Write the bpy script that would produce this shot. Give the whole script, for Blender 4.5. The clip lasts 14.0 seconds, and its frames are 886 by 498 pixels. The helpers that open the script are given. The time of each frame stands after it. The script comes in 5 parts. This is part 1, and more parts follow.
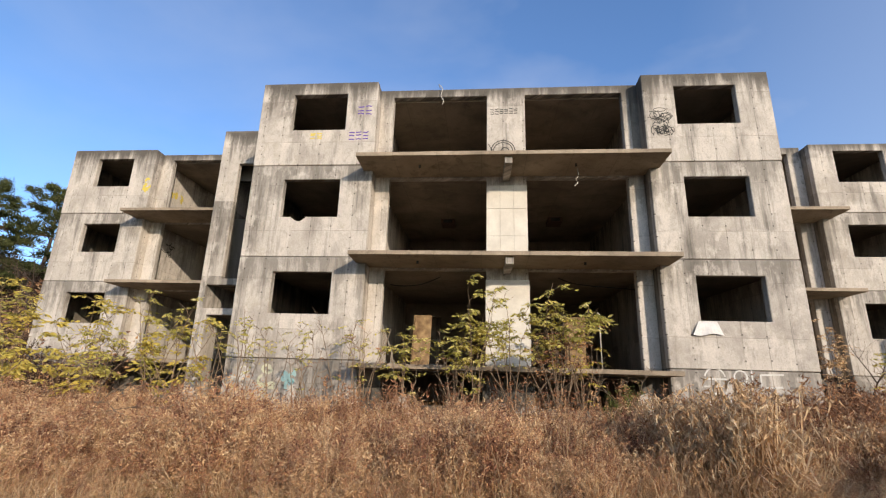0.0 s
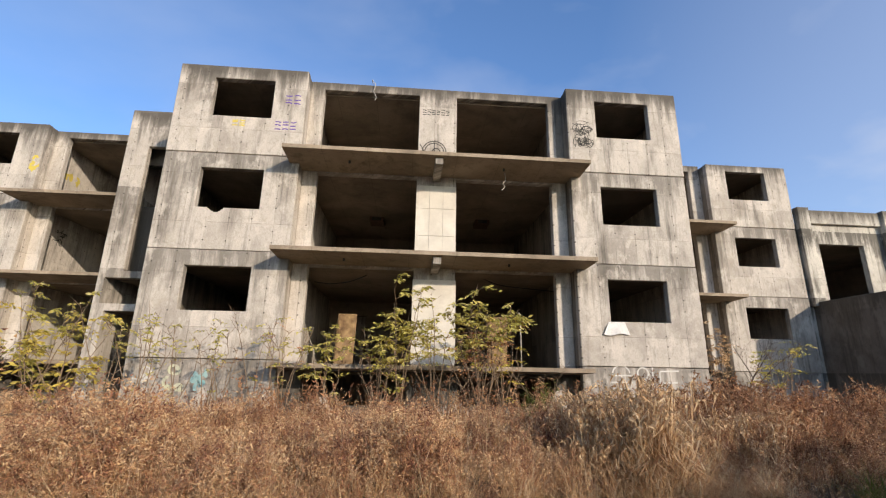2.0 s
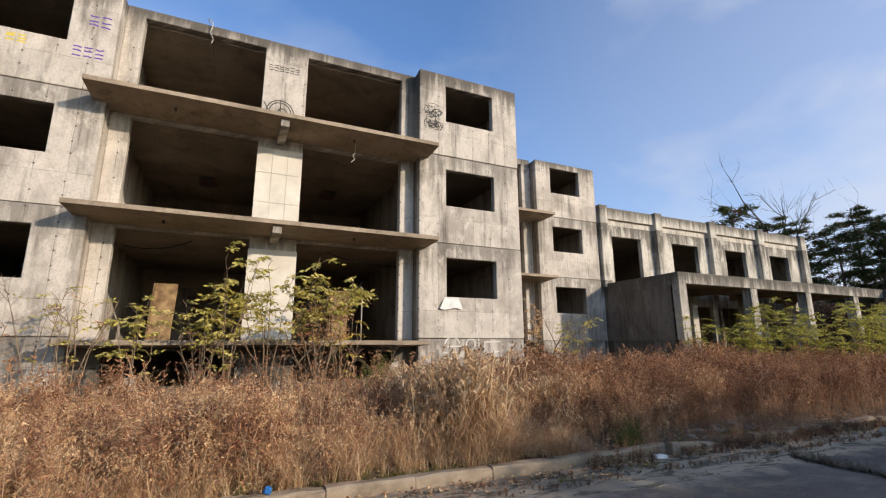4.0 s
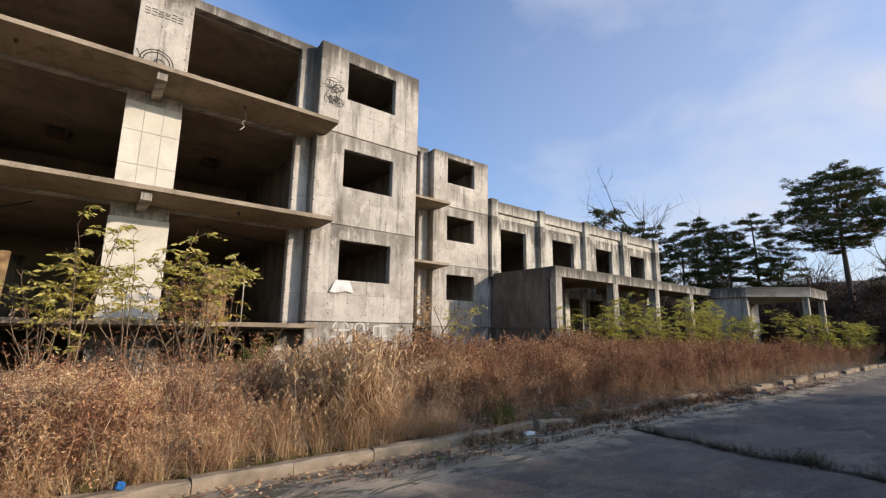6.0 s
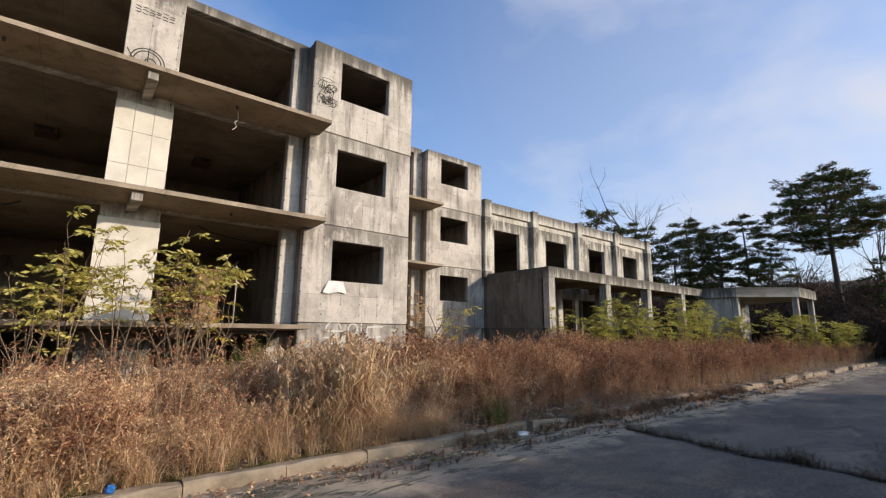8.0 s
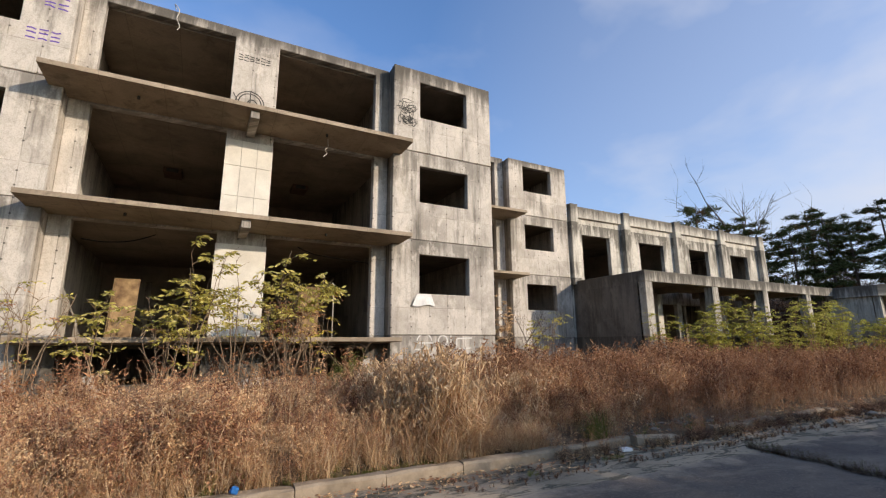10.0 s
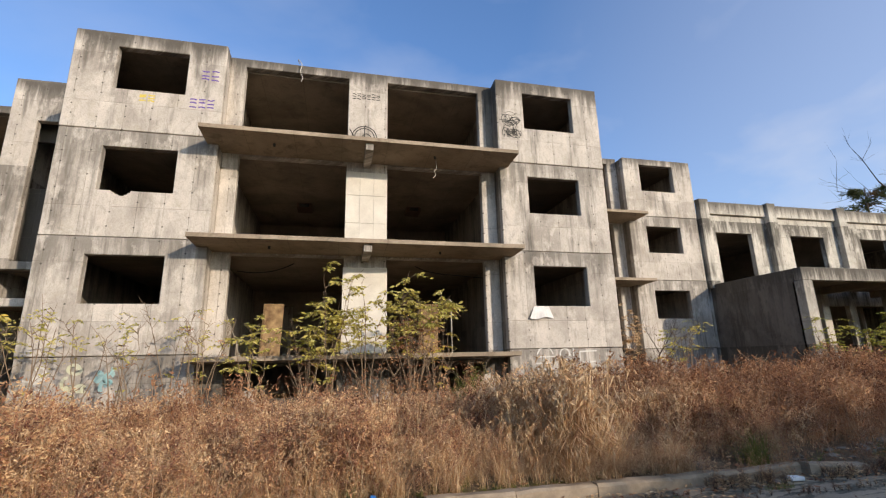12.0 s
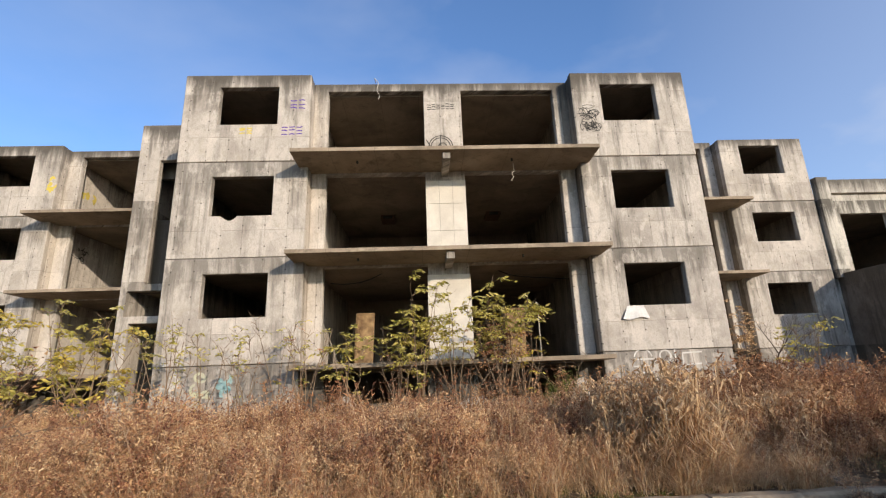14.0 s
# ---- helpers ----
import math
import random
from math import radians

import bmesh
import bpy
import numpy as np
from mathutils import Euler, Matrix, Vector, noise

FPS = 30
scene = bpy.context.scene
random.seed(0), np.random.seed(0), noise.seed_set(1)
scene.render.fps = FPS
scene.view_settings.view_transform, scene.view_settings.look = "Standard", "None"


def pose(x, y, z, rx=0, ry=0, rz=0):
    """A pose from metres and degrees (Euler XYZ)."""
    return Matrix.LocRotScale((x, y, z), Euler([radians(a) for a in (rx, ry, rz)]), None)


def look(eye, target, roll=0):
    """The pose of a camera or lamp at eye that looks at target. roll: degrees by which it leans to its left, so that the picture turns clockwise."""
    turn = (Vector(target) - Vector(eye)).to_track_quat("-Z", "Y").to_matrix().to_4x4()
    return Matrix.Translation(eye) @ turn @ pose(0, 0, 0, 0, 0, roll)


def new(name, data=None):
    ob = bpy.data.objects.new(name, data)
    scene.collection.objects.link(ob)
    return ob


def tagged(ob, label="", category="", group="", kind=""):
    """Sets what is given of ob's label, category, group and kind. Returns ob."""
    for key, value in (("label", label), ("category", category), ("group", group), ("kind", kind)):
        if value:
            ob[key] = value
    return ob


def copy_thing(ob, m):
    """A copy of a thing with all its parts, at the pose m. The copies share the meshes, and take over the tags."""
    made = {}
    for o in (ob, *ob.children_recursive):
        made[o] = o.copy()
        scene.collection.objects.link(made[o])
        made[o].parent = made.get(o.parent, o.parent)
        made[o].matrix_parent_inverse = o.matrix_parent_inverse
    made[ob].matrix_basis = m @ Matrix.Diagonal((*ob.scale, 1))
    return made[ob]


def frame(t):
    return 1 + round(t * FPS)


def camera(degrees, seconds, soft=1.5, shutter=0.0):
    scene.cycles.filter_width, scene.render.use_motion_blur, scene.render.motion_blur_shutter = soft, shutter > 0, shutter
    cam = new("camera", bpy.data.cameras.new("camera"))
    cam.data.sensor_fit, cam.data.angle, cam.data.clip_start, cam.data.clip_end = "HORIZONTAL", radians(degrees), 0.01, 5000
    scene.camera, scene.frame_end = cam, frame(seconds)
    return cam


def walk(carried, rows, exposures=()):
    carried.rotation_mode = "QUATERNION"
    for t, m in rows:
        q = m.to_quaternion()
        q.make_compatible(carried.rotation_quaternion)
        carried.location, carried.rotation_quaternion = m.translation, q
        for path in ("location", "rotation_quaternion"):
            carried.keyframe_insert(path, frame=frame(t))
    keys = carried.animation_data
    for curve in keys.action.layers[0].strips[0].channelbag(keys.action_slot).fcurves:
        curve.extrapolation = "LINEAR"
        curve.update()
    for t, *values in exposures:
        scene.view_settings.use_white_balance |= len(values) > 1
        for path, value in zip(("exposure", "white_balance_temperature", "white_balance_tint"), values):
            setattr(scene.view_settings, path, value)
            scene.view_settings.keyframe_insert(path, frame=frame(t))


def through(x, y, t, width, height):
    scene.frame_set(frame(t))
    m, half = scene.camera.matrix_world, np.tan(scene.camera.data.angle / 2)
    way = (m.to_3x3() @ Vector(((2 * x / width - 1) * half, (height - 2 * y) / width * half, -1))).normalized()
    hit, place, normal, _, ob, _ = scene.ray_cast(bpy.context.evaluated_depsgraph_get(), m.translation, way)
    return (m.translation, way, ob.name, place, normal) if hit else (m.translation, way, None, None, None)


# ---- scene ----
cam = camera(88.60, 14.0, soft=1.2)
EYE = (0.0, 0.0, 1.6)
PATH = [
    (0, (-0.838, 9.619, 4.203), 1.60),
    (0.5, (-0.606, 9.631, 4.224), 1.57),
    (1, (-0.262, 9.644, 4.231), 1.57),
    (1.5, (0.184, 9.648, 4.223), 1.36),
    (2, (0.740, 9.622, 4.219), 1.06),
    (2.5, (1.371, 9.563, 4.182), 0.79),
    (3, (2.260, 9.428, 4.052), 0.51),
    (3.5, (3.184, 9.202, 3.878), 0.16),
    (4, (4.025, 8.911, 3.697), -0.20),
    (6.5, (6.281, 7.576, 3.373), 0.95),
    (7, (6.410, 7.469, 3.369), 0.95),
    (9.5, (5.039, 8.414, 3.552), -0.23),
    (10, (4.565, 8.664, 3.624), -0.35),
    (10.5, (4.019, 8.908, 3.719), -0.64),
    (11, (3.425, 9.132, 3.806), -0.87),
    (11.5, (2.803, 9.324, 3.883), -1.08),
    (12, (2.239, 9.458, 3.952), -1.25),
    (12.5, (1.711, 9.554, 4.007), -1.54),
    (13, (1.239, 9.617, 4.044), -1.82),
    (13.5, (0.794, 9.655, 4.081), -2.07),
    (14, (0.457, 9.671, 4.103), -2.10),
]
walk(cam, [(t, look(EYE, target, roll)) for t, target, roll in PATH], exposures=[(0, 0.0), (14, 0.0)])

# ---- light ----
TO_SUN = Vector((0.69, -1.0, 0.40)).normalized()
world = bpy.data.worlds.new("sky")
scene.world = world
world.use_nodes = True
wn, wl = world.node_tree.nodes, world.node_tree.links
wn.clear()
sky = wn.new("ShaderNodeTexSky")
sky.sky_type = "NISHITA"
sky.sun_disc = False
sky.sun_elevation = math.asin(TO_SUN.z)
sky.sun_rotation = math.atan2(TO_SUN.x, TO_SUN.y)
sky.air_density, sky.dust_density, sky.ozone_density = 1.0, 1.4, 2.4
coord = wn.new("ShaderNodeTexCoord")
squash = wn.new("ShaderNodeMapping")
squash.inputs["Scale"].default_value = (1.0, 1.2, 2.0)
squash.inputs["Rotation"].default_value = (0.25, 0.35, 0.3)
wisps = wn.new("ShaderNodeTexNoise")
wisps.inputs["Scale"].default_value, wisps.inputs["Detail"].default_value = 2.2, 5
wisps.inputs["Roughness"].default_value, wisps.inputs["Distortion"].default_value = 0.5, 0.25
ramp = wn.new("ShaderNodeMapRange")
ramp.inputs["From Min"].default_value, ramp.inputs["From Max"].default_value = 0.40, 0.85
split = wn.new("ShaderNodeSeparateXYZ")
east = wn.new("ShaderNodeMapRange")
east.inputs["From Min"].default_value, east.inputs["From Max"].default_value = -0.2, 0.85
east.inputs["To Min"].default_value, east.inputs["To Max"].default_value = 0.28, 1.0
amount = wn.new("ShaderNodeMath")
amount.operation = "MULTIPLY"
haze = wn.new("ShaderNodeMapRange")
haze.inputs["From Min"].default_value, haze.inputs["From Max"].default_value = 0.35, 1.0
haze.inputs["To Max"].default_value = 0.42
veil = wn.new("ShaderNodeMath")
veil.operation, veil.use_clamp = "ADD", True
cloud = wn.new("ShaderNodeMix")
cloud.data_type = "RGBA"
cloud.inputs["B"].default_value = (5.6, 5.8, 6.6, 1)
back = wn.new("ShaderNodeBackground")
back.inputs["Strength"].default_value = 0.13
gain = wn.new("ShaderNodeMix")
gain.data_type, gain.blend_type = "RGBA", "MULTIPLY"
gain.inputs["Factor"].default_value, gain.inputs["B"].default_value = 1.0, (1.38, 1.66, 2.04, 1)
wout = wn.new("ShaderNodeOutputWorld")
for a, b in ((coord.outputs["Generated"], squash.inputs["Vector"]), (squash.outputs["Vector"], wisps.inputs["Vector"]),
             (wisps.outputs["Fac"], ramp.inputs["Value"]), (coord.outputs["Generated"], split.inputs["Vector"]),
             (split.outputs["X"], east.inputs["Value"]), (ramp.outputs["Result"], amount.inputs[0]), (east.outputs["Result"], amount.inputs[1]),
             (split.outputs["X"], haze.inputs["Value"]), (amount.outputs["Value"], veil.inputs[0]), (haze.outputs["Result"], veil.inputs[1]),
             (veil.outputs["Value"], cloud.inputs["Factor"]), (sky.outputs["Color"], gain.inputs["A"]), (gain.outputs["Result"], cloud.inputs["A"]),
             (cloud.outputs["Result"], back.inputs["Color"]), (back.outputs["Background"], wout.inputs["Surface"])):
    wl.new(a, b)
sun = new("sun", bpy.data.lights.new("sun", "SUN"))
sun.data.energy, sun.data.angle, sun.data.color = 4.5, radians(0.5), (1.0, 0.86, 0.715)
sun.matrix_world = look((20, -30, 20), Vector((20, -30, 20)) - TO_SUN)

# ---- materials ----


class Nodes:
    """Short hand for a node material."""

    def __init__(self, name, rough=0.9, spec=0.2):
        self.mat = bpy.data.materials.new(name)
        self.mat.use_nodes = True
        self.n, self.l = self.mat.node_tree.nodes, self.mat.node_tree.links
        self.bsdf = self.n["Principled BSDF"]
        self.bsdf.inputs["Roughness"].default_value = rough
        self.bsdf.inputs["Specular IOR Level"].default_value = spec
        self.at = self.n.new("ShaderNodeTexCoord").outputs["Object"]

    def put(self, socket, value):
        if hasattr(value, "is_output"):
            self.l.new(value, socket)
        elif isinstance(value, tuple) and len(value) == 3 and socket.type == "RGBA":
            socket.default_value = (*value, 1)
        else:
            socket.default_value = value

    def math(self, op, a, b=0.0, clamp=False):
        node = self.n.new("ShaderNodeMath")
        node.operation, node.use_clamp = op, clamp
        self.put(node.inputs[0], a)
        self.put(node.inputs[1], b)
        return node.outputs[0]

    def mix(self, fac, a, b, blend="MIX"):
        node = self.n.new("ShaderNodeMix")
        node.data_type, node.blend_type = "RGBA", blend
        self.put(node.inputs["Factor"], fac)
        self.put(node.inputs["A"], a)
        self.put(node.inputs["B"], b)
        return node.outputs["Result"]

    def span(self, value, lo, hi, to_lo=0.0, to_hi=1.0):
        node = self.n.new("ShaderNodeMapRange")
        self.put(node.inputs["Value"], value)
        for key, v in (("From Min", lo), ("From Max", hi), ("To Min", to_lo), ("To Max", to_hi)):
            node.inputs[key].default_value = v
        return node.outputs["Result"]

    def noise(self, scale, vector=None, detail=4.0, rough=0.55, distort=0.0):
        node = self.n.new("ShaderNodeTexNoise")
        node.inputs["Scale"].default_value, node.inputs["Detail"].default_value = scale, detail
        node.inputs["Roughness"].default_value, node.inputs["Distortion"].default_value = rough, distort
        self.l.new(vector or self.at, node.inputs["Vector"])
        return node.outputs["Fac"]

    def joined(self, x, y, z):
        node = self.n.new("ShaderNodeCombineXYZ")
        for s, v in zip(node.inputs, (x, y, z)):
            self.put(s, v)
        return node.outputs[0]

    def parts(self, vector=None):
        node = self.n.new("ShaderNodeSeparateXYZ")
        self.l.new(vector or self.at, node.inputs[0])
        return node.outputs

    def cell(self, vector):
        node = self.n.new("ShaderNodeTexWhiteNoise")
        self.l.new(vector, node.inputs["Vector"])
        return node.outputs["Value"]

    def done(self, colour, height=None, strength=0.4, distance=0.02):
        self.put(self.bsdf.inputs["Base Color"], colour)
        if height is not None:
            bump = self.n.new("ShaderNodeBump")
            bump.inputs["Strength"].default_value, bump.inputs["Distance"].default_value = strength, distance
            self.l.new(height, bump.inputs["Height"])
            self.l.new(bump.outputs[0], self.bsdf.inputs["Normal"])
        return self.mat


def concrete(name, light, dark, streaks=0.62, dots=True, warm=(0.36, 0.30, 0.21), top=10.28):
    """Board-marked, rain-streaked wall concrete. top: the height of the wall's sooty upper edge."""
    m = Nodes(name, 0.92, 0.15)
    x, y, z = m.parts()
    u = m.math("ADD", x, y)
    flat = m.joined(u, z, m.math("SUBTRACT", x, y))
    blotch = m.noise(0.55, flat, 6, 0.65, 0.6)
    patch = m.noise(1.7, flat, 5, 0.65, 0.6)
    grime = m.noise(4.5, flat, 6, 0.72, 0.8)
    grain = m.noise(28, flat, 5, 0.7)
    # each shuttering board took the mix a little differently
    bu, bz = m.math("FLOOR", m.math("DIVIDE", u, 0.6)), m.math("FLOOR", m.math("DIVIDE", m.math("ADD", z, 0.2), 1.4))
    board = m.cell(m.joined(bu, bz, 0.0))
    colour = m.mix(m.span(blotch, 0.33, 0.55), dark, light)
    colour = m.mix(m.span(board, 0.45, 1.0, 0.0, 0.45), colour, tuple(c * 1.2 for c in light))
    colour = m.mix(m.span(board, 0.5, 0.0, 0.0, 0.30), colour, dark)
    colour = m.mix(m.math("MULTIPLY", m.span(patch, 0.54, 0.72), 0.4), colour, warm)
    colour = m.mix(m.math("MULTIPLY", m.span(grime, 0.52, 0.68), 0.38), colour, tuple(c * 0.5 for c in dark))
    # rain streaks that run down from every ledge
    run = m.noise(1.0, m.joined(m.math("MULTIPLY", u, 2.3), m.math("MULTIPLY", z, 0.26), 0.0), 6, 0.68)
    fine = m.noise(1.0, m.joined(m.math("MULTIPLY", u, 11.0), m.math("MULTIPLY", z, 0.45), 3.0), 4, 0.6)
    storey = m.math("FRACT", m.math("DIVIDE", m.math("SUBTRACT", z, 1.82), 2.81))
    below = m.span(storey, 0.50, 1.0, 0.0, 0.20)
    wet = m.span(m.math("ADD", m.math("ADD", run, below), m.math("MULTIPLY", fine, 0.30)), 0.67, 0.84)
    colour = m.mix(m.math("MULTIPLY", wet, streaks), colour, (0.075, 0.066, 0.052))
    pale = m.span(m.noise(1.0, m.joined(m.math("MULTIPLY", u, 1.9), m.math("MULTIPLY", z, 1.0), 9.0), 6, 0.7), 0.53, 0.63)
    colour = m.mix(m.math("MULTIPLY", pale, 0.6), colour, tuple(c * 1.22 for c in light))
    # the soot that the top edge collects
    crown = m.math("ADD", m.span(z, top - 0.7, top), m.math("MULTIPLY", m.math("SUBTRACT", m.math("ADD", run, m.math("MULTIPLY", fine, 0.5)), 0.75), 1.5))
    colour = m.mix(m.math("MULTIPLY", m.span(crown, 0.18, 0.8), 0.85), colour, (0.085, 0.074, 0.06))
    colour = m.mix(m.math("MULTIPLY", m.span(grain, 0.45, 0.70), 0.35), colour, (0.16, 0.14, 0.11))
    height = m.math("ADD", m.math("MULTIPLY", grain, 0.35), m.math("MULTIPLY", patch, 0.5))
    # board joints, and the dribbles beside them
    fu = m.math("ABSOLUTE", m.math("SUBTRACT", m.math("FRACT", m.math("DIVIDE", m.math("ADD", u, m.math("MULTIPLY", grime, 0.02)), 0.6)), 0.5))
    fz = m.math("ABSOLUTE", m.math("SUBTRACT", m.math("FRACT", m.math("DIVIDE", m.math("ADD", z, 0.2), 1.4)), 0.5))
    joint = m.math("MAXIMUM", m.span(fu, 0.478, 0.498), m.span(fz, 0.4925, 0.499))
    joint = m.math("MULTIPLY", joint, m.span(m.noise(1.6, flat, 4), 0.38, 0.55))
    colour = m.mix(m.math("MULTIPLY", joint, 0.6), colour, (0.15, 0.128, 0.10))
    height = m.math("SUBTRACT", height, m.math("MULTIPLY", joint, 0.6))
    if dots:
        # holes left by the shuttering ties
        du, dz = m.math("ADD", m.math("DIVIDE", u, 0.6), 0.5), m.math("DIVIDE", m.math("ADD", z, 0.05), 0.32)
        keep = m.cell(m.joined(m.math("FLOOR", du), m.math("FLOOR", dz), 5.0))
        shift = m.math("MULTIPLY", m.math("SUBTRACT", keep, 0.7), 0.12)
        cu = m.math("ADD", m.math("MULTIPLY", m.math("SUBTRACT", m.math("FRACT", du), 0.5), 0.6), m.math("MULTIPLY", shift, 0.5))
        cz = m.math("ADD", m.math("MULTIPLY", m.math("SUBTRACT", m.math("FRACT", dz), 0.5), 0.32), shift)
        far = m.math("SQRT", m.math("ADD", m.math("MULTIPLY", cu, cu), m.math("MULTIPLY", cz, cz)))
        dot = m.math("MULTIPLY", m.span(far, 0.027, 0.014), m.math("GREATER_THAN", keep, 0.42))
        colour = m.mix(m.math("MULTIPLY", dot, 0.75), colour, (0.06, 0.05, 0.04))
        height = m.math("SUBTRACT", height, dot)
    return m.done(colour, height, 0.5, 0.02)


def soffit(name, light, dark, stain=0.6):
    """Concrete of slabs and rooms: no rain streaks, but damp blotches and the marks of plywood sheets."""
    m = Nodes(name, 0.93, 0.12)
    x, y, z = m.parts()
    big, mid, grain = m.noise(0.7, None, 5, 0.6, 0.5), m.noise(3.0, None, 6, 0.7, 0.7), m.noise(26, None, 4, 0.7)
    colour = m.mix(m.span(big, 0.36, 0.64), dark, light)
    colour = m.mix(m.math("MULTIPLY", m.span(mid, 0.52, 0.70), stain), colour, tuple(c * 0.45 for c in dark))
    fx = m.math("ABSOLUTE", m.math("SUBTRACT", m.math("FRACT", m.math("DIVIDE", x, 1.22)), 0.5))
    fy = m.math("ABSOLUTE", m.math("SUBTRACT", m.math("FRACT", m.math("DIVIDE", y, 1.83)), 0.5))
    joint = m.math("MAXIMUM", m.span(fx, 0.49, 0.498), m.span(fy, 0.4935, 0.499))
    colour = m.mix(m.math("MULTIPLY", joint, 0.4), colour, tuple(c * 0.5 for c in dark))
    colour = m.mix(m.math("MULTIPLY", m.span(grain, 0.45, 0.72), 0.3), colour, tuple(c * 0.5 for c in dark))
    return m.done(colour, m.math("ADD", grain, mid), 0.4, 0.02)


def plain(name, a, b, scale=6.0, rough=0.85, bump=0.3, spec=0.2, fine=40.0):
    m = Nodes(name, rough, spec)
    big, small = m.noise(scale, None, 5, 0.6), m.noise(fine, None, 3, 0.6)
    colour = m.mix(m.span(big, 0.3, 0.7), a, b)
    colour = m.mix(m.math("MULTIPLY", m.span(small, 0.45, 0.75), 0.3), colour, tuple(c * 0.5 for c in a))
    return m.done(colour, m.math("ADD", small, big), bump, 0.01)


def plant(name, tones, patch=0.35, through=0.25, rough=0.8, share=0.32, crisp=0.2):
    """Leaf and stalk colours that change from piece to piece and from patch to patch. crisp: half the noise range that spans all tones."""
    m = Nodes(name, rough, 0.15)
    ramp = m.n.new("ShaderNodeValToRGB")
    geo = m.n.new("ShaderNodeNewGeometry")
    value = m.math("ADD", m.math("MULTIPLY", geo.outputs["Random Per Island"], 1 - share), m.math("MULTIPLY", m.span(m.noise(patch, None, 3), 0.5 - crisp, 0.5 + crisp), share))
    m.l.new(value, ramp.inputs[0])
    els = ramp.color_ramp.elements
    while len(els) < len(tones):
        els.new(0.5)
    for k, c in enumerate(tones):
        els[k].position, els[k].color = k / (len(tones) - 1), (*c, 1)
    colour = ramp.outputs[0]
    m.done(colour)
    clear = m.n.new("ShaderNodeBsdfTranslucent")
    m.l.new(colour, clear.inputs[0])
    both = m.n.new("ShaderNodeMixShader")
    both.inputs[0].default_value = through
    m.l.new(m.bsdf.outputs[0], both.inputs[1])
    m.l.new(clear.outputs[0], both.inputs[2])
    m.l.new(both.outputs[0], m.n["Material Output"].inputs["Surface"])
    return m.mat


CONCRETE = concrete("weathered concrete", (0.53, 0.468, 0.39), (0.32, 0.277, 0.227))
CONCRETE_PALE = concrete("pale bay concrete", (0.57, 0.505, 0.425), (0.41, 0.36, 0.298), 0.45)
CONCRETE_ANNEX = concrete("annex concrete", (0.56, 0.51, 0.42), (0.34, 0.305, 0.25), 0.85, True, top=8.34)
CONCRETE_PORCH = concrete("porch concrete", (0.50, 0.45, 0.37), (0.30, 0.27, 0.22), 0.85, False, top=4.49)
# Rain streaks, plus shade painted into the sunless wing sides and upper corner.
CONCRETE_SHADE_BROWN = concrete("rain-streaked concrete with painted shade", (0.27, 0.225, 0.17), (0.14, 0.115, 0.088), 0.85, False)
# Darker wall concrete: shade of recesses, basement and porch side is painted in.
CONCRETE_SHADED = concrete("shade-darkened concrete", (0.18, 0.155, 0.128), (0.08, 0.068, 0.056), 0.9, False, (0.14, 0.12, 0.09), 4.6)
# The brown tint carries warm light bounced from the ground onto the soffits.
CONCRETE_SLAB = soffit("bounce-tinted slab concrete", (0.40, 0.315, 0.222), (0.24, 0.187, 0.13))
# Darker and browner than the facade: indoor shade is put into the colour.
CONCRETE_ROOM = soffit("bare room concrete with painted shade", (0.30, 0.24, 0.175), (0.185, 0.148, 0.108), 0.4)
CLADDING = plain("pale pier cladding", (0.68, 0.62, 0.51), (0.54, 0.48, 0.39), 2.0, 0.8, 0.12)
PLYWOOD = plain("weathered plywood", (0.38, 0.25, 0.12), (0.11, 0.06, 0.032), 5.0, fine=22.0)
KERB_STONE = plain("kerb concrete", (0.38, 0.295, 0.20), (0.17, 0.128, 0.085), 3.5, 0.9, 0.6)
RUBBLE = plain("broken concrete", (0.26, 0.22, 0.17), (0.14, 0.115, 0.09), 4.0, 0.9, 0.8)
BARK = plain("bark", (0.13, 0.095, 0.07), (0.07, 0.05, 0.04), 9.0, 0.95, 0.8)
STEM = plain("dry sapling stem", (0.26, 0.18, 0.11), (0.16, 0.11, 0.07), 9.0, 0.9, 0.4)
PAPER = plain("white sheet", (0.74, 0.70, 0.63), (0.58, 0.54, 0.48), 5.0)
IRON = plain("rusty steel", (0.14, 0.08, 0.05), (0.08, 0.05, 0.035), 12.0, 0.7)
CABLE = plain("pale cable", (0.55, 0.5, 0.42), (0.4, 0.36, 0.3), 8.0)
CABLE_DARK = plain("black cable", (0.03, 0.028, 0.025), (0.02, 0.02, 0.02), 8.0)
BLUE_PLASTIC = plain("blue plastic", (0.03, 0.16, 0.42), (0.02, 0.11, 0.32), 6.0, 0.4, 0.1, 0.4)
DEBRIS = plain("white foam block", (0.78, 0.77, 0.74), (0.62, 0.6, 0.57), 7.0)
INK_BLACK = plain("black spray paint", (0.035, 0.033, 0.03), (0.07, 0.065, 0.055), 6.0)
INK_WHITE = plain("white spray paint", (0.66, 0.63, 0.56), (0.50, 0.46, 0.39), 5.0)
INK_PURPLE = plain("violet spray paint", (0.10, 0.05, 0.28), (0.15, 0.09, 0.30), 6.0)
INK_YELLOW = plain("yellow spray paint", (0.66, 0.50, 0.07), (0.52, 0.42, 0.12), 6.0)
INK_AQUA = plain("aqua spray paint", (0.24, 0.42, 0.41), (0.36, 0.44, 0.40), 5.0)
INK_GREEN = plain("lime spray paint", (0.54, 0.53, 0.33), (0.50, 0.47, 0.36), 5.0)
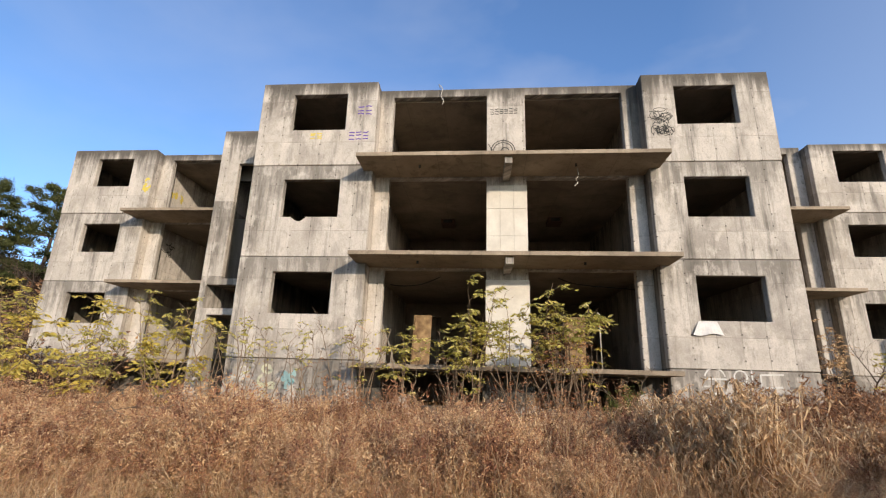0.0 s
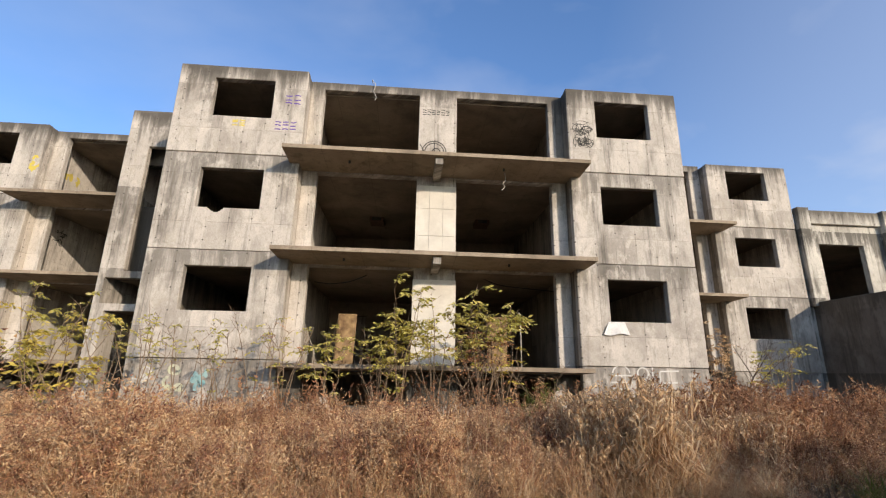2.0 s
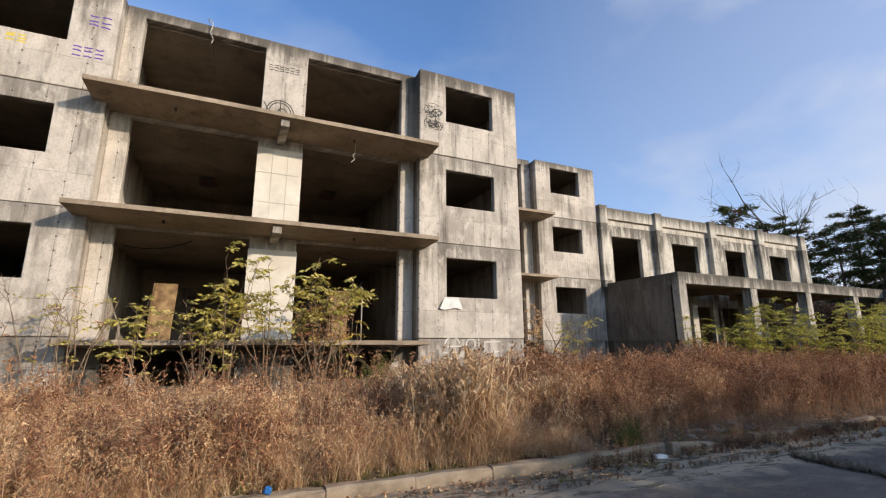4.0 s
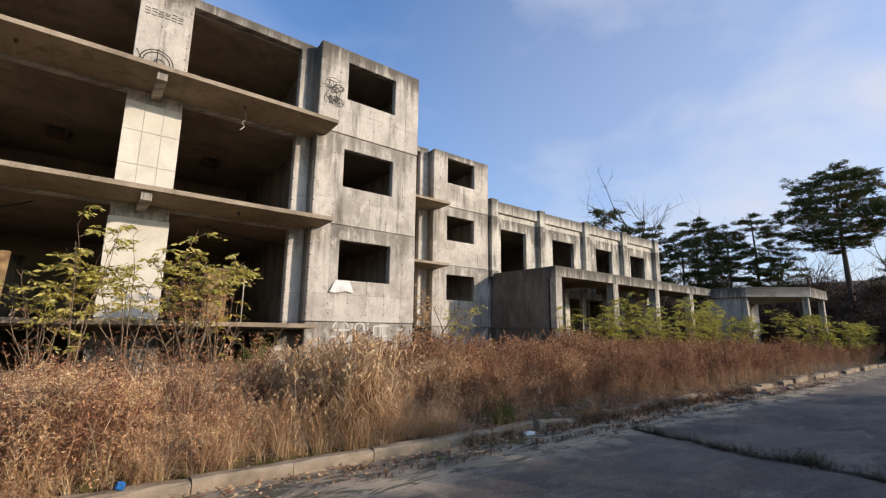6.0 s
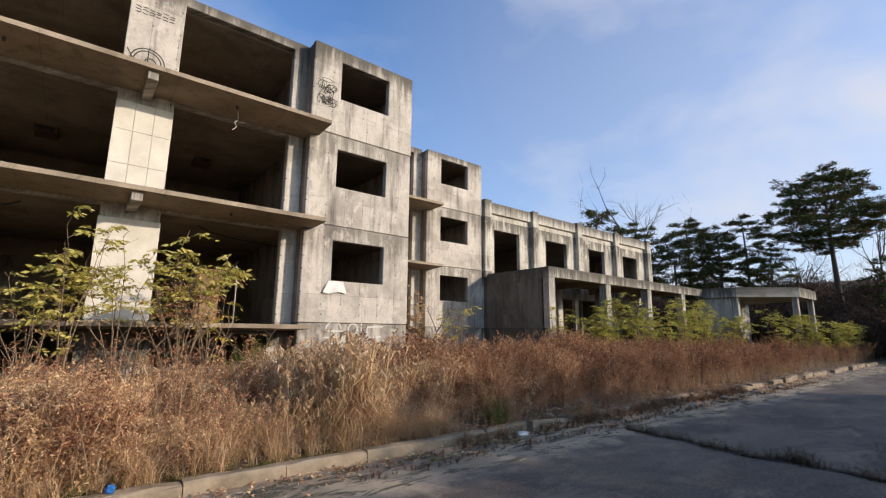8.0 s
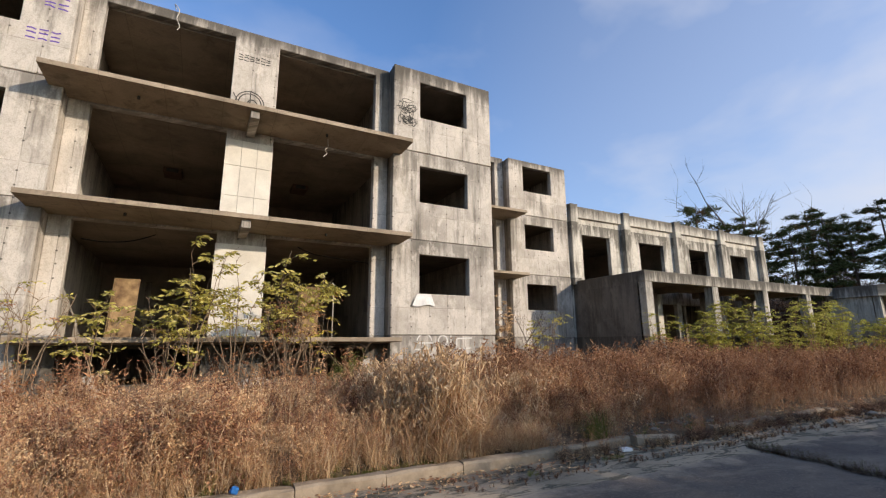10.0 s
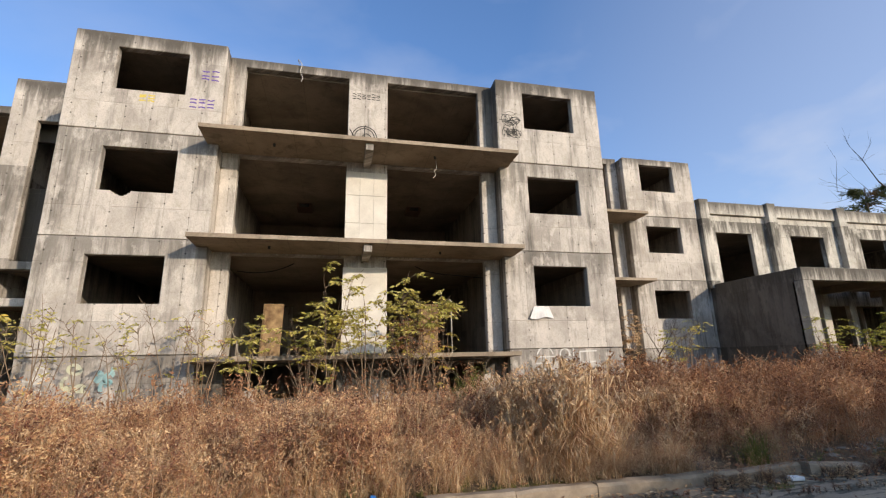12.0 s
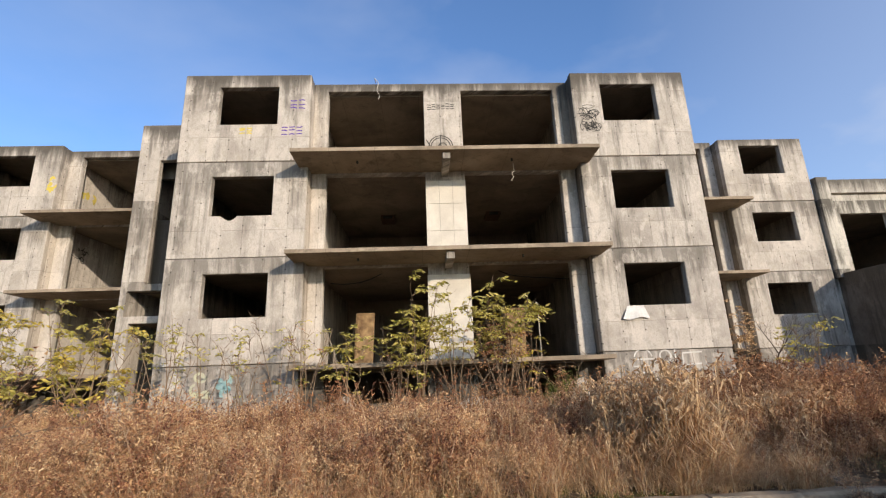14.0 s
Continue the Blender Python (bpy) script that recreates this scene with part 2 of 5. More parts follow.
# The darkest weed tones put the shaded gaps between plants into the leaf colour.
WEED = plant("dry brown weeds", [(0.05, 0.02, 0.014), (0.15, 0.06, 0.038), (0.30, 0.135, 0.08), (0.53, 0.285, 0.14), (0.71, 0.475, 0.245), (0.78, 0.57, 0.325), (0.47, 0.205, 0.098)], 3.2, 0.25, share=0.6, crisp=0.16)
WEED_STALK = plant("dry stalks", [(0.20, 0.11, 0.065), (0.38, 0.24, 0.14), (0.55, 0.40, 0.26)], 5.0, 0.2, share=0.6)
STRAW = plant("straw grass", [(0.36, 0.20, 0.10), (0.52, 0.33, 0.17), (0.66, 0.47, 0.27), (0.76, 0.60, 0.38)], 3.0, share=0.3)
RUST_WEED = plant("rust-red weeds", [(0.05, 0.022, 0.014), (0.15, 0.066, 0.036), (0.30, 0.14, 0.07), (0.50, 0.27, 0.13), (0.66, 0.45, 0.24)], 1.5, 0.2, share=0.6, crisp=0.16)
GREEN_WEED = plant("green ground weeds", [(0.08, 0.10, 0.02), (0.16, 0.17, 0.04), (0.28, 0.25, 0.07)], 0.9)
LEAF = plant("yellowing leaves", [(0.20, 0.195, 0.04), (0.46, 0.40, 0.09), (0.68, 0.57, 0.17), (0.78, 0.67, 0.30)], 3.0, 0.5)
LEAF_YELLOW = plant("autumn yellow leaves", [(0.46, 0.34, 0.07), (0.70, 0.54, 0.11), (0.80, 0.67, 0.22)], 2.0, 0.5)
LEAF_GREEN = plant("bright shrub leaves", [(0.20, 0.21, 0.04), (0.42, 0.39, 0.08), (0.64, 0.55, 0.15)], 2.0, 0.5)
NEEDLE = plant("pine needles", [(0.036, 0.042, 0.014), (0.07, 0.078, 0.024), (0.13, 0.13, 0.045)], 0.5, 0.15)
NEEDLE_BROWN = plant("browned pine needles", [(0.10, 0.06, 0.025), (0.17, 0.10, 0.04)], 0.5, 0.15)
BRUSH = plant("bare brown brush", [(0.045, 0.029, 0.02), (0.09, 0.057, 0.038), (0.145, 0.092, 0.062)], 0.25, 0.1)


def asphalt():
    """Old asphalt: grey with pale dusty patches, dark tarry ones and sand blown in from the gutter."""
    m = Nodes("worn asphalt", 0.88, 0.25)
    x, y, z = m.parts()
    along = m.joined(m.math("MULTIPLY", x, 0.55), y, z)
    big, mid, grit = m.noise(0.5, along, 6, 0.65, 0.8), m.noise(1.5, along, 6, 0.7, 0.8), m.noise(42, None, 5, 0.75)
    stone = m.cell(m.joined(m.math("FLOOR", m.math("MULTIPLY", x, 55)), m.math("FLOOR", m.math("MULTIPLY", y, 55)), 0.0))
    colour = m.mix(m.span(big, 0.38, 0.62), (0.084, 0.067, 0.055), (0.16, 0.128, 0.10))
    colour = m.mix(m.math("MULTIPLY", m.span(mid, 0.53, 0.68), 0.7), colour, (0.24, 0.19, 0.14))
    colour = m.mix(m.math("MULTIPLY", m.span(mid, 0.44, 0.34), 0.6), colour, (0.055, 0.046, 0.04))
    sand = m.math("ADD", m.span(y, 3.55, 4.6), m.math("MULTIPLY", m.math("SUBTRACT", m.noise(1.1, None, 6, 0.7), 0.5), 2.2))
    colour = m.mix(m.math("MULTIPLY", m.span(sand, 0.40, 0.85), 0.85), colour, (0.42, 0.325, 0.225))
    colour = m.mix(m.math("MULTIPLY", m.span(grit, 0.52, 0.68), 0.5), colour, (0.26, 0.215, 0.17))
    colour = m.mix(m.math("MULTIPLY", m.span(stone, 0.9, 1.0), 0.3), colour, (0.36, 0.30, 0.24))
    return m.done(colour, m.math("ADD", grit, m.math("MULTIPLY", mid, 0.4)), 0.7, 0.015)


def soil():
    m = Nodes("soil and leaf litter", 0.95, 0.1)
    big, mid, fine = m.noise(0.12, None, 4), m.noise(2.5, None, 5, 0.65), m.noise(30, None, 4, 0.7)
    colour = m.mix(m.span(big, 0.35, 0.65), (0.10, 0.068, 0.042), (0.17, 0.12, 0.075))
    colour = m.mix(m.span(mid, 0.45, 0.7), colour, (0.22, 0.16, 0.10))
    colour = m.mix(m.math("MULTIPLY", m.span(fine, 0.5, 0.7), 0.5), colour, (0.06, 0.042, 0.03))
    return m.done(colour, m.math("ADD", fine, mid), 0.8, 0.04)


def gutter_mix():
    m = Nodes("sandy gutter concrete", 0.92, 0.15)
    x, y, z = m.parts()
    along = m.joined(m.math("MULTIPLY", x, 0.3), y, z)
    big, mid, grit = m.noise(0.9, None, 5, 0.6), m.noise(5.5, along, 6, 0.75, 0.9), m.noise(50, None, 4, 0.7)
    colour = m.mix(m.span(big, 0.35, 0.65), (0.44, 0.345, 0.235), (0.24, 0.188, 0.128))
    colour = m.mix(m.math("MULTIPLY", m.span(mid, 0.49, 0.56), 0.85), colour, (0.06, 0.056, 0.038))
    colour = m.mix(m.math("MULTIPLY", m.span(grit, 0.5, 0.75), 0.35), colour, (0.42, 0.37, 0.30))
    return m.done(colour, m.math("ADD", grit, mid), 0.6, 0.02)


ASPHALT, SOIL, GUTTER = asphalt(), soil(), gutter_mix()
CRACK_EARTH = plain("dark mossy earth", (0.05, 0.042, 0.03), (0.03, 0.028, 0.018), 7.0, 0.95, 0.8)

# ---- builders ----
def part(name, bm, material, parent, label="", smooth=False):
    """Links a bmesh as one mesh object under a thing or a part."""
    me = bpy.data.meshes.new(name)
    bm.to_mesh(me)
    bm.free()
    if smooth:
        me.polygons.foreach_set("use_smooth", [True] * len(me.polygons))
    for mt in material if isinstance(material, (list, tuple)) else (material,):
        me.materials.append(mt)
    ob = new(name, me)
    if parent is not None:
        ob.parent = parent
    return tagged(ob, label) if label else ob


def thing(name, label, category, group="", kind="", at=(0, 0, 0)):
    ob = new(name)
    ob.location = at
    ob.empty_display_size = 0.2
    return tagged(ob, label, category, group, kind)


def worn(bm, width=0.012):
    """Takes the sharpness off all hard edges."""
    bmesh.ops.remove_doubles(bm, verts=bm.verts, dist=1e-4)
    bmesh.ops.recalc_face_normals(bm, faces=bm.faces)
    hard = [e for e in bm.edges if len(e.link_faces) == 2 and e.calc_face_angle() > 0.6]
    bmesh.ops.bevel(bm, geom=hard, offset=width, segments=1, affect="EDGES", clamp_overlap=True)
    return bm


def box(x0, x1, y0, y1, z0, z1, bevel=0.01, bm=None):
    own = bm or bmesh.new()
    got = bmesh.ops.create_cube(own, size=1)["verts"]
    for v in got:
        v.co = Vector(((x0 + x1) / 2 + v.co.x * (x1 - x0), (y0 + y1) / 2 + v.co.y * (y1 - y0), (z0 + z1) / 2 + v.co.z * (z1 - z0)))
    if bevel:
        edges = list({e for v in got for e in v.link_edges})
        bmesh.ops.bevel(own, geom=edges, offset=bevel, segments=1, affect="EDGES", clamp_overlap=True)
    return own


def pierced(u0, u1, z0, z1, d0, d1, holes=(), along="x", bevel=0.012):
    """A wall with openings right through it. along x: u is x and d is y; along y: u is y and d is x."""
    us = sorted({u0, u1, *(v for h in holes for v in h[:2] if u0 < v < u1)})
    zs = sorted({z0, z1, *(v for h in holes for v in h[2:] if z0 < v < z1)})
    solid = {}
    for i in range(len(us) - 1):
        for j in range(len(zs) - 1):
            cu, cz = (us[i] + us[i + 1]) / 2, (zs[j] + zs[j + 1]) / 2
            solid[i, j] = not any(h[0] < cu < h[1] and h[2] < cz < h[3] for h in holes)
    bm = bmesh.new()
    made = {}

    def v(i, j, d):
        key = (i, j, d)
        if key not in made:
            deep = (d0, d1)[d]
            made[key] = bm.verts.new((us[i], deep, zs[j]) if along == "x" else (deep, us[i], zs[j]))
        return made[key]

    for (i, j), full in solid.items():
        if not full:
            continue
        bm.faces.new([v(i, j, 0), v(i + 1, j, 0), v(i + 1, j + 1, 0), v(i, j + 1, 0)])
        bm.faces.new([v(i, j + 1, 1), v(i + 1, j + 1, 1), v(i + 1, j, 1), v(i, j, 1)])
        for di, dj, (a, b) in ((-1, 0, ((0, 0), (0, 1))), (1, 0, ((1, 1), (1, 0))), (0, -1, ((1, 0), (0, 0))), (0, 1, ((0, 1), (1, 1)))):
            if not solid.get((i + di, j + dj), False):
                p, q = (i + a[0], j + a[1]), (i + b[0], j + b[1])
                bm.faces.new([v(*p, 0), v(*q, 0), v(*q, 1), v(*p, 1)])
    return worn(bm, bevel) if bevel else bm


def tube(points, radii, sides=5, bm=None, mat=0):
    own = bm or bmesh.new()
    rings = []
    for k, p in enumerate(points):
        a, b = points[max(k - 1, 0)], points[min(k + 1, len(points) - 1)]
        way = (Vector(b) - Vector(a)).normalized()
        side = way.orthogonal().normalized()
        up = way.cross(side)
        r = radii[k]
        rings.append([own.verts.new(Vector(p) + r * (math.cos(t) * side + math.sin(t) * up)) for t in (2 * math.pi * n / sides for n in range(sides))])
    for a, b in zip(rings, rings[1:]):
        for n in range(sides):
            f = own.faces.new([a[n], a[(n + 1) % sides], b[(n + 1) % sides], b[n]])
            f.material_index = mat
    for ring in (rings[0][::-1], rings[-1]):
        own.faces.new(ring).material_index = mat
    return own


# ---- ground, road and kerb ----
def height(x, y):
    """The lie of the land."""
    h = 0.0
    if y > 5.3:
        h = 0.10 + 0.25 * min(1, (y - 5.3) / 6.0)
    if x > 40:
        h += 7.0 * min(1, (x - 40) / 22.0) ** 1.2
    if x < -17:
        far = min(1, max(0.0, (-17 - x) / 22.0)) * min(1, max(0.0, (y - 6) / 14.0))
        h += 8.0 * far ** 1.1
    if y > 30:
        h += 6.0 * min(1, (y - 30) / 30.0)
    if y < -11:
        h += 2.0 * min(1, (-11 - y) / 8.0)
    return h + 0.05 * noise.noise(Vector((x * 0.6, y * 0.6, 0))) * (1 if y > 5.6 else 0)


def ground():
    bm = bmesh.new()
    xs = [-900, -300, -120, -70] + [-50 + 1.25 * k for k in range(101)] + [90, 130, 300, 900]
    ys = [-900, -300, -100, -50, -30, -20, -16, -13, -11, -8.05, 5.29] + [5.36, 5.45, 5.7, 6.2] + [7 + 1.0 * k for k in range(34)] + [46, 60, 90, 150, 300, 900]
    grid = [[bm.verts.new((x, y, height(x, y) - (0.06 if -8.1 < y < 5.3 else 0.0))) for x in xs] for y in ys]
    for a, b in zip(grid, grid[1:]):
        for k in range(len(xs) - 1):
            bm.faces.new([a[k], a[k + 1], b[k + 1], b[k]])
    return tagged(part("ground", bm, SOIL, None, smooth=True), "brown soil with dry leaf litter, rising to wooded banks", "ground", kind="structure")


def road():
    bm = bmesh.new()
    xs = [-80, -40] + [-20 + 0.2 * k for k in range(301)]
    rows = []
    for y in (-8.2, -4, 0.0, 1.0, 2.0, 3.0, 3.8, 4.2):
        rows.append([bm.verts.new((x, y + (0.13 * noise.noise(Vector((x * 0.9, 3, 1))) + 0.09 * noise.noise(Vector((x * 3.1, 3, 1))) + 0.12 * math.sin(x * 0.35) if y == 4.2 else 0), 0.012 * noise.noise(Vector((x * 0.5, y * 0.5, 2))))) for x in xs])
    for a, b in zip(rows, rows[1:]):
        for k in range(len(xs) - 1):
            bm.faces.new([a[k], a[k + 1], b[k + 1], b[k]])
    return tagged(part("road", bm, ASPHALT, None, smooth=True), "worn dark asphalt road with a long crack", "road", kind="structure")


def gutter():
    bm = bmesh.new()
    xs = [-80, -40] + [-20 + 0.4 * k for k in range(156)]
    rows = [[bm.verts.new((x, y, z + 0.015 * noise.noise(Vector((x * 1.3, y * 3, 2))))) for x in xs] for y, z in ((3.7, -0.045), (4.35, 0.012), (4.8, 0.02), (5.3, 0.02))]
    for a, b in zip(rows, rows[1:]):
        for k in range(len(xs) - 1):
            bm.faces.new([a[k], a[k + 1], b[k + 1], b[k]])
    return tagged(part("gutter", bm, GUTTER, None, smooth=True), "broken sandy concrete gutter strip beside the road", "gutter", kind="structure")


def kerb_stones():
    rng = random.Random(3)
    kerb = thing("kerb", "chipped pale concrete kerb along the weedy verge", "kerb", kind="structure")
    for k in range(8, 44):
        x = -8 + 1.0 * k
        if k in (15, 18, 21, 22, 25, 29, 33):
            continue
        tilt = rng.uniform(-0.018, 0.018) * (1 if k < 13 else 3)
        bm = bmesh.new()
        prof = [(5.19, -0.1), (5.195, 0.13), (5.225, 0.158), (5.35, 0.158), (5.36, -0.1)]
        rings = []
        for s in (0.006, 0.25, 0.5, 0.75, 0.994):
            rings.append([bm.verts.new((x + s, y + tilt * 2 + rng.uniform(-0.008, 0.008), z + tilt * (s - 0.5) * 2 + (rng.uniform(-0.014, 0.006) if z > 0 else 0))) for y, z in prof])
        for a, b in zip(rings, rings[1:]):
            for n in range(5):
                bm.faces.new([a[n], b[n], b[(n + 1) % 5], a[(n + 1) % 5]])
        bm.faces.new(rings[0])
        bm.faces.new(rings[-1][::-1])
        bmesh.ops.recalc_face_normals(bm, faces=bm.faces)
        part("kerb_stone", bm, KERB_STONE, kerb)


ground()
road()
gutter()
kerb_stones()

# ---- the concrete shell ----
FLOORS = (1.75, 4.55, 7.35)
ROOF = 10.27
JOINTS = (-0.3, 1.82, 4.63, 7.44, ROOF)
SILLS, HEADS = (3.02, 5.82, 8.62), (4.19, 6.99, 9.85)
DEEP = 8.5


def wing(parent, x0, x1, yf, win, chip=None, top=ROOF):
    """A projecting stack of rooms: one poured panel for each storey, with its window hole."""
    for k in range(4):
        z0, z1 = JOINTS[k], min(JOINTS[k + 1], top)
        holes = []
        if k:
            holes = [(win[0], win[1], SILLS[k - 1], HEADS[k - 1])]
        if chip and k == chip[0]:
            s = SILLS[k - 1]
            a = chip[1]
            holes += [(a, a + 0.42, s - 0.05, s + 0.01), (a + 0.07, a + 0.36, s - 0.10, s - 0.04), (a + 0.16, a + 0.30, s - 0.13, s - 0.09)]
        out = (0.0, 0.014, 0.004, 0.018)[k]
        part("wall_panel", pierced(x0 - out * 0.5, x1 + out * 0.5, z0 + 0.009, z1 - 0.009, yf - out, yf + 0.2, holes, bevel=0.016), CONCRETE, parent)
    # Sides facing away from the sun are darker, sunward ones paler: painted shade.
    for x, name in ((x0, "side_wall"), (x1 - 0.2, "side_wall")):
        part(name, pierced(yf + 0.203, yf + DEEP, JOINTS[0], top - 0.02, x, x + 0.2, along="y"), CONCRETE_SHADE_BROWN if x == x0 else CONCRETE_PALE, parent)


def bays(parent, x0, x1, yr, openings, pier=None):
    """The set-back wall between wings: open bays under a beam, floor by floor, and a basement."""
    for k, floor in enumerate(FLOORS):
        top = (FLOORS + (ROOF - 0.02,))[k + 1]
        head = floor + 2.63
        holes = [(a, b, floor - 0.5, head) for a, b in openings]
        part("bay_wall", pierced(x0 + 0.004, x1 - 0.004, floor + 0.004, top - 0.004, yr, yr + 0.22, holes, bevel=0.014), CONCRETE if k == 2 else CONCRETE_PALE, parent)
    holes = [(a + 0.1, b - 0.1, 0.72, 1.5) for a, b in openings]
    part("basement_wall", pierced(x0 + 0.004, x1 - 0.004, -0.3, FLOORS[0] - 0.16, yr, yr + 0.22, holes), CONCRETE_SHADED, parent)


def balcony(parent, x0, x1, y0, y1, z):
    """A thin balcony slab, thicker towards the wall."""
    bm = bmesh.new()
    rng = random.Random(int(x0 * 7 + z * 13))
    count = max(4, int((x1 - x0) / 0.35))
    prof = ((y0, z), (y0, z - 0.105), (y0 + 0.1, z - 0.11), (y1, z - 0.155), (y1, z))
    rings = []
    for k in range(count + 1):
        x = x0 + (x1 - x0) * k / count
        w = rng.uniform(-0.008, 0.008)
        rings.append([bm.verts.new((x, y + (w if n < 2 else 0), zz + (w * 0.7 if n == 1 else 0))) for n, (y, zz) in enumerate(prof)])
    for a, b in zip(rings, rings[1:]):
        for n in range(5):
            bm.faces.new([a[n], b[n], b[(n + 1) % 5], a[(n + 1) % 5]])
    bm.faces.new(rings[0])
    bm.faces.new(rings[-1][::-1])
    bmesh.ops.recalc_face_normals(bm, faces=bm.faces)
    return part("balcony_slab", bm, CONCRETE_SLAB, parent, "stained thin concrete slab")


def rooms(parent, spans, yb, walls, mid):
    """Floor plates, roof, back wall and partitions. spans: x0, x1 and the front of each stretch of floor."""
    x0, x1 = spans[0][0], spans[-1][1]
    for a, b, y in spans:
        for z in (*FLOORS, 10.10):
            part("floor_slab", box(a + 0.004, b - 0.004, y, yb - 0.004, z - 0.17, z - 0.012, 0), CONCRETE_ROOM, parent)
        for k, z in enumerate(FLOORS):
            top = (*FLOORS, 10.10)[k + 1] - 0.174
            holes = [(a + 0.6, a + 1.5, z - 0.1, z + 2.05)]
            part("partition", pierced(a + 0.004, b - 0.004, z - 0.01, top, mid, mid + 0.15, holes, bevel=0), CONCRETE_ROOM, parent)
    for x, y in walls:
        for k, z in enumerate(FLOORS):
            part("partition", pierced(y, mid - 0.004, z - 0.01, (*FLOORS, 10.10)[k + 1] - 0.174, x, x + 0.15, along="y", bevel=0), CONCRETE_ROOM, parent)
    part("back_wall", pierced(x0 - 0.2, x1 + 0.2, -0.3, ROOF - 0.01, yb, yb + 0.2, bevel=0), CONCRETE, parent)


block = thing("apartment_building", "unfinished grey concrete apartment block with empty window holes", "building", "apartment blocks")
YF = 12.1
YR = 12.55
wing(block, -6.87, -3.21, YF, (-5.86, -4.145), (2, -5.52))
wing(block, 4.69, 8.22, YF, (5.58, 7.29))
bays(block, -3.21, 4.69, YR, ((-2.78, 0.15), (1.32, 4.23)))
# Dark strips paint the wing's cast shadow together with rain staining.
part("shaded_stained_corner", box(4.45, 4.686, YR - 0.008, YR + 0.002, 7.39, 10.22, 0.002), CONCRETE_SHADE_BROWN, block, "painted shadow and rain stain on the upper bay corner")
part("shaded_stained_return", box(4.678, 4.688, YF + 0.02, YR - 0.012, 7.39, 10.2, 0.002), CONCRETE_SHADE_BROWN, block, "painted shade and rain stain on the upper wing return")
rooms(block, ((-6.67, -3.41, YF + 0.205), (-3.21, 4.69, YR + 0.225), (4.89, 8.02, YF + 0.205)), YF + DEEP, ((0.66, YR + 0.23),), YF + 7.2)
for z in FLOORS[1:]:
    balcony(block, -3.47, 4.95, 11.2, YR + 0.0, z + 0.04)
    part("bracket", box(0.62, 0.83, 11.32, YR + 0.05, z - 0.27, z - 0.08, 0.012), CONCRETE, block, "short pale concrete bracket beam")
balcony(block, -3.30, 4.70, 11.25, YR + 0.0, 1.75)
for k in range(3):
    for j in range(3):
        x = 0.145 + 0.395 * k
        z = 4.56 + (0.0, 0.83, 1.66)[j]
        part("cladding_panel", box(x + 0.003, x + 0.39, YR - 0.022, YR - 0.002, z + 0.003, z + (0.825, 0.825, 0.72)[j], 0.003), CLADDING, block, "pale smooth cladding panel")
for x0, x1, z in ((0.13, 1.34, 1.8),):
    part("pier_plaster", box(x0, x1, YR - 0.022, YR - 0.002, z, z + 2.3, 0.004), CLADDING, block, "pale plaster on the pier")

left = thing("apartment_building", "set-back grey concrete apartment block with bare bays beside saplings", "building", "apartment blocks")
YS = 16.3
wing(left, -17.2, -13.55, YS, (-16.08, -14.5))
bays(left, -13.55, -9.9, YS + 0.45, ((-13.08, -10.1),))
rooms(left, ((-17.0, -13.75, YS + 0.205), (-13.55, -9.9, YS + 0.68)), YS + DEEP, (), YS + 6.5)
for z in FLOORS:
    balcony(left, -13.85, -9.86, YS - 0.9, YS + 0.45, z)
part("end_wall", pierced(YS + 0.5, YS + DEEP, -0.3, ROOF - 0.02, -9.9, -9.7, along="y"), CONCRETE, left)

core = thing("stair_tower", "narrow concrete stair tower with dark slots between the blocks", "tower")
part("front_wall", pierced(-9.84, -6.93, -0.3, 10.32, 15.0, 15.22, ((-9.1, -7.2, 4.55, 8.95), (-9.62, -7.2, 3.5, 4.32), (-9.45, -7.2, 0.4, 3.27)), bevel=0.014), CONCRETE, core)
# The recess shade is part of this wall's dark colour.
part("slot_wall", pierced(-9.84, -6.93, 4.35, 9.3, 15.6, 15.75, ((-9.38, -7.6, 6.95, 8.5),)), CONCRETE_SHADED, core)
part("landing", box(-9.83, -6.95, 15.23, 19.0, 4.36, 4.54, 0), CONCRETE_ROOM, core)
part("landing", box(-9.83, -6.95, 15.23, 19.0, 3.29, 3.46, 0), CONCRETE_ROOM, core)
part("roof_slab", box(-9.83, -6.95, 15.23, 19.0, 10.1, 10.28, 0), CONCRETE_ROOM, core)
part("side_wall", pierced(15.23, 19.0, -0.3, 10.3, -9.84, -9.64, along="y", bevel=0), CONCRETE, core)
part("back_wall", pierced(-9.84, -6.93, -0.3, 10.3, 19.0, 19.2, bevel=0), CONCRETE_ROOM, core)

right = thing("apartment_building", "set-back weathered concrete apartment block next to the low annex", "building", "apartment blocks")
wing(right, 12.1, 15.56, YS + 0.05, (12.92, 14.62), None, ROOF - 0.13)
bays(right, 8.5, 12.1, YS + 0.5, ((8.7, 11.62),))
rooms(right, ((8.5, 12.1, YS + 0.73), (12.3, 15.42, YS + 0.26)), YS + DEEP, (), YS + 6.5)
for z in FLOORS[1:]:
    balcony(right, 8.5, 12.4, YS - 0.85, YS + 0.5, z)

# ---- the low annex and its porch ----
annex = thing("annex", "low two-storey concrete annex with pilasters and window holes", "building")
AY = 16.45
WINDOWS = ((16.58, 18.52, 4.5), (20.78, 22.75, 5.1), (25.05, 26.85, 5.1), (29.1, 30.95, 5.1))
part("wall_panel", pierced(15.66, 32.5, 4.3, 7.72, AY, AY + 0.22, [(a, b, s, 6.9) for a, b, s in WINDOWS], bevel=0.012), CONCRETE_ANNEX, annex)
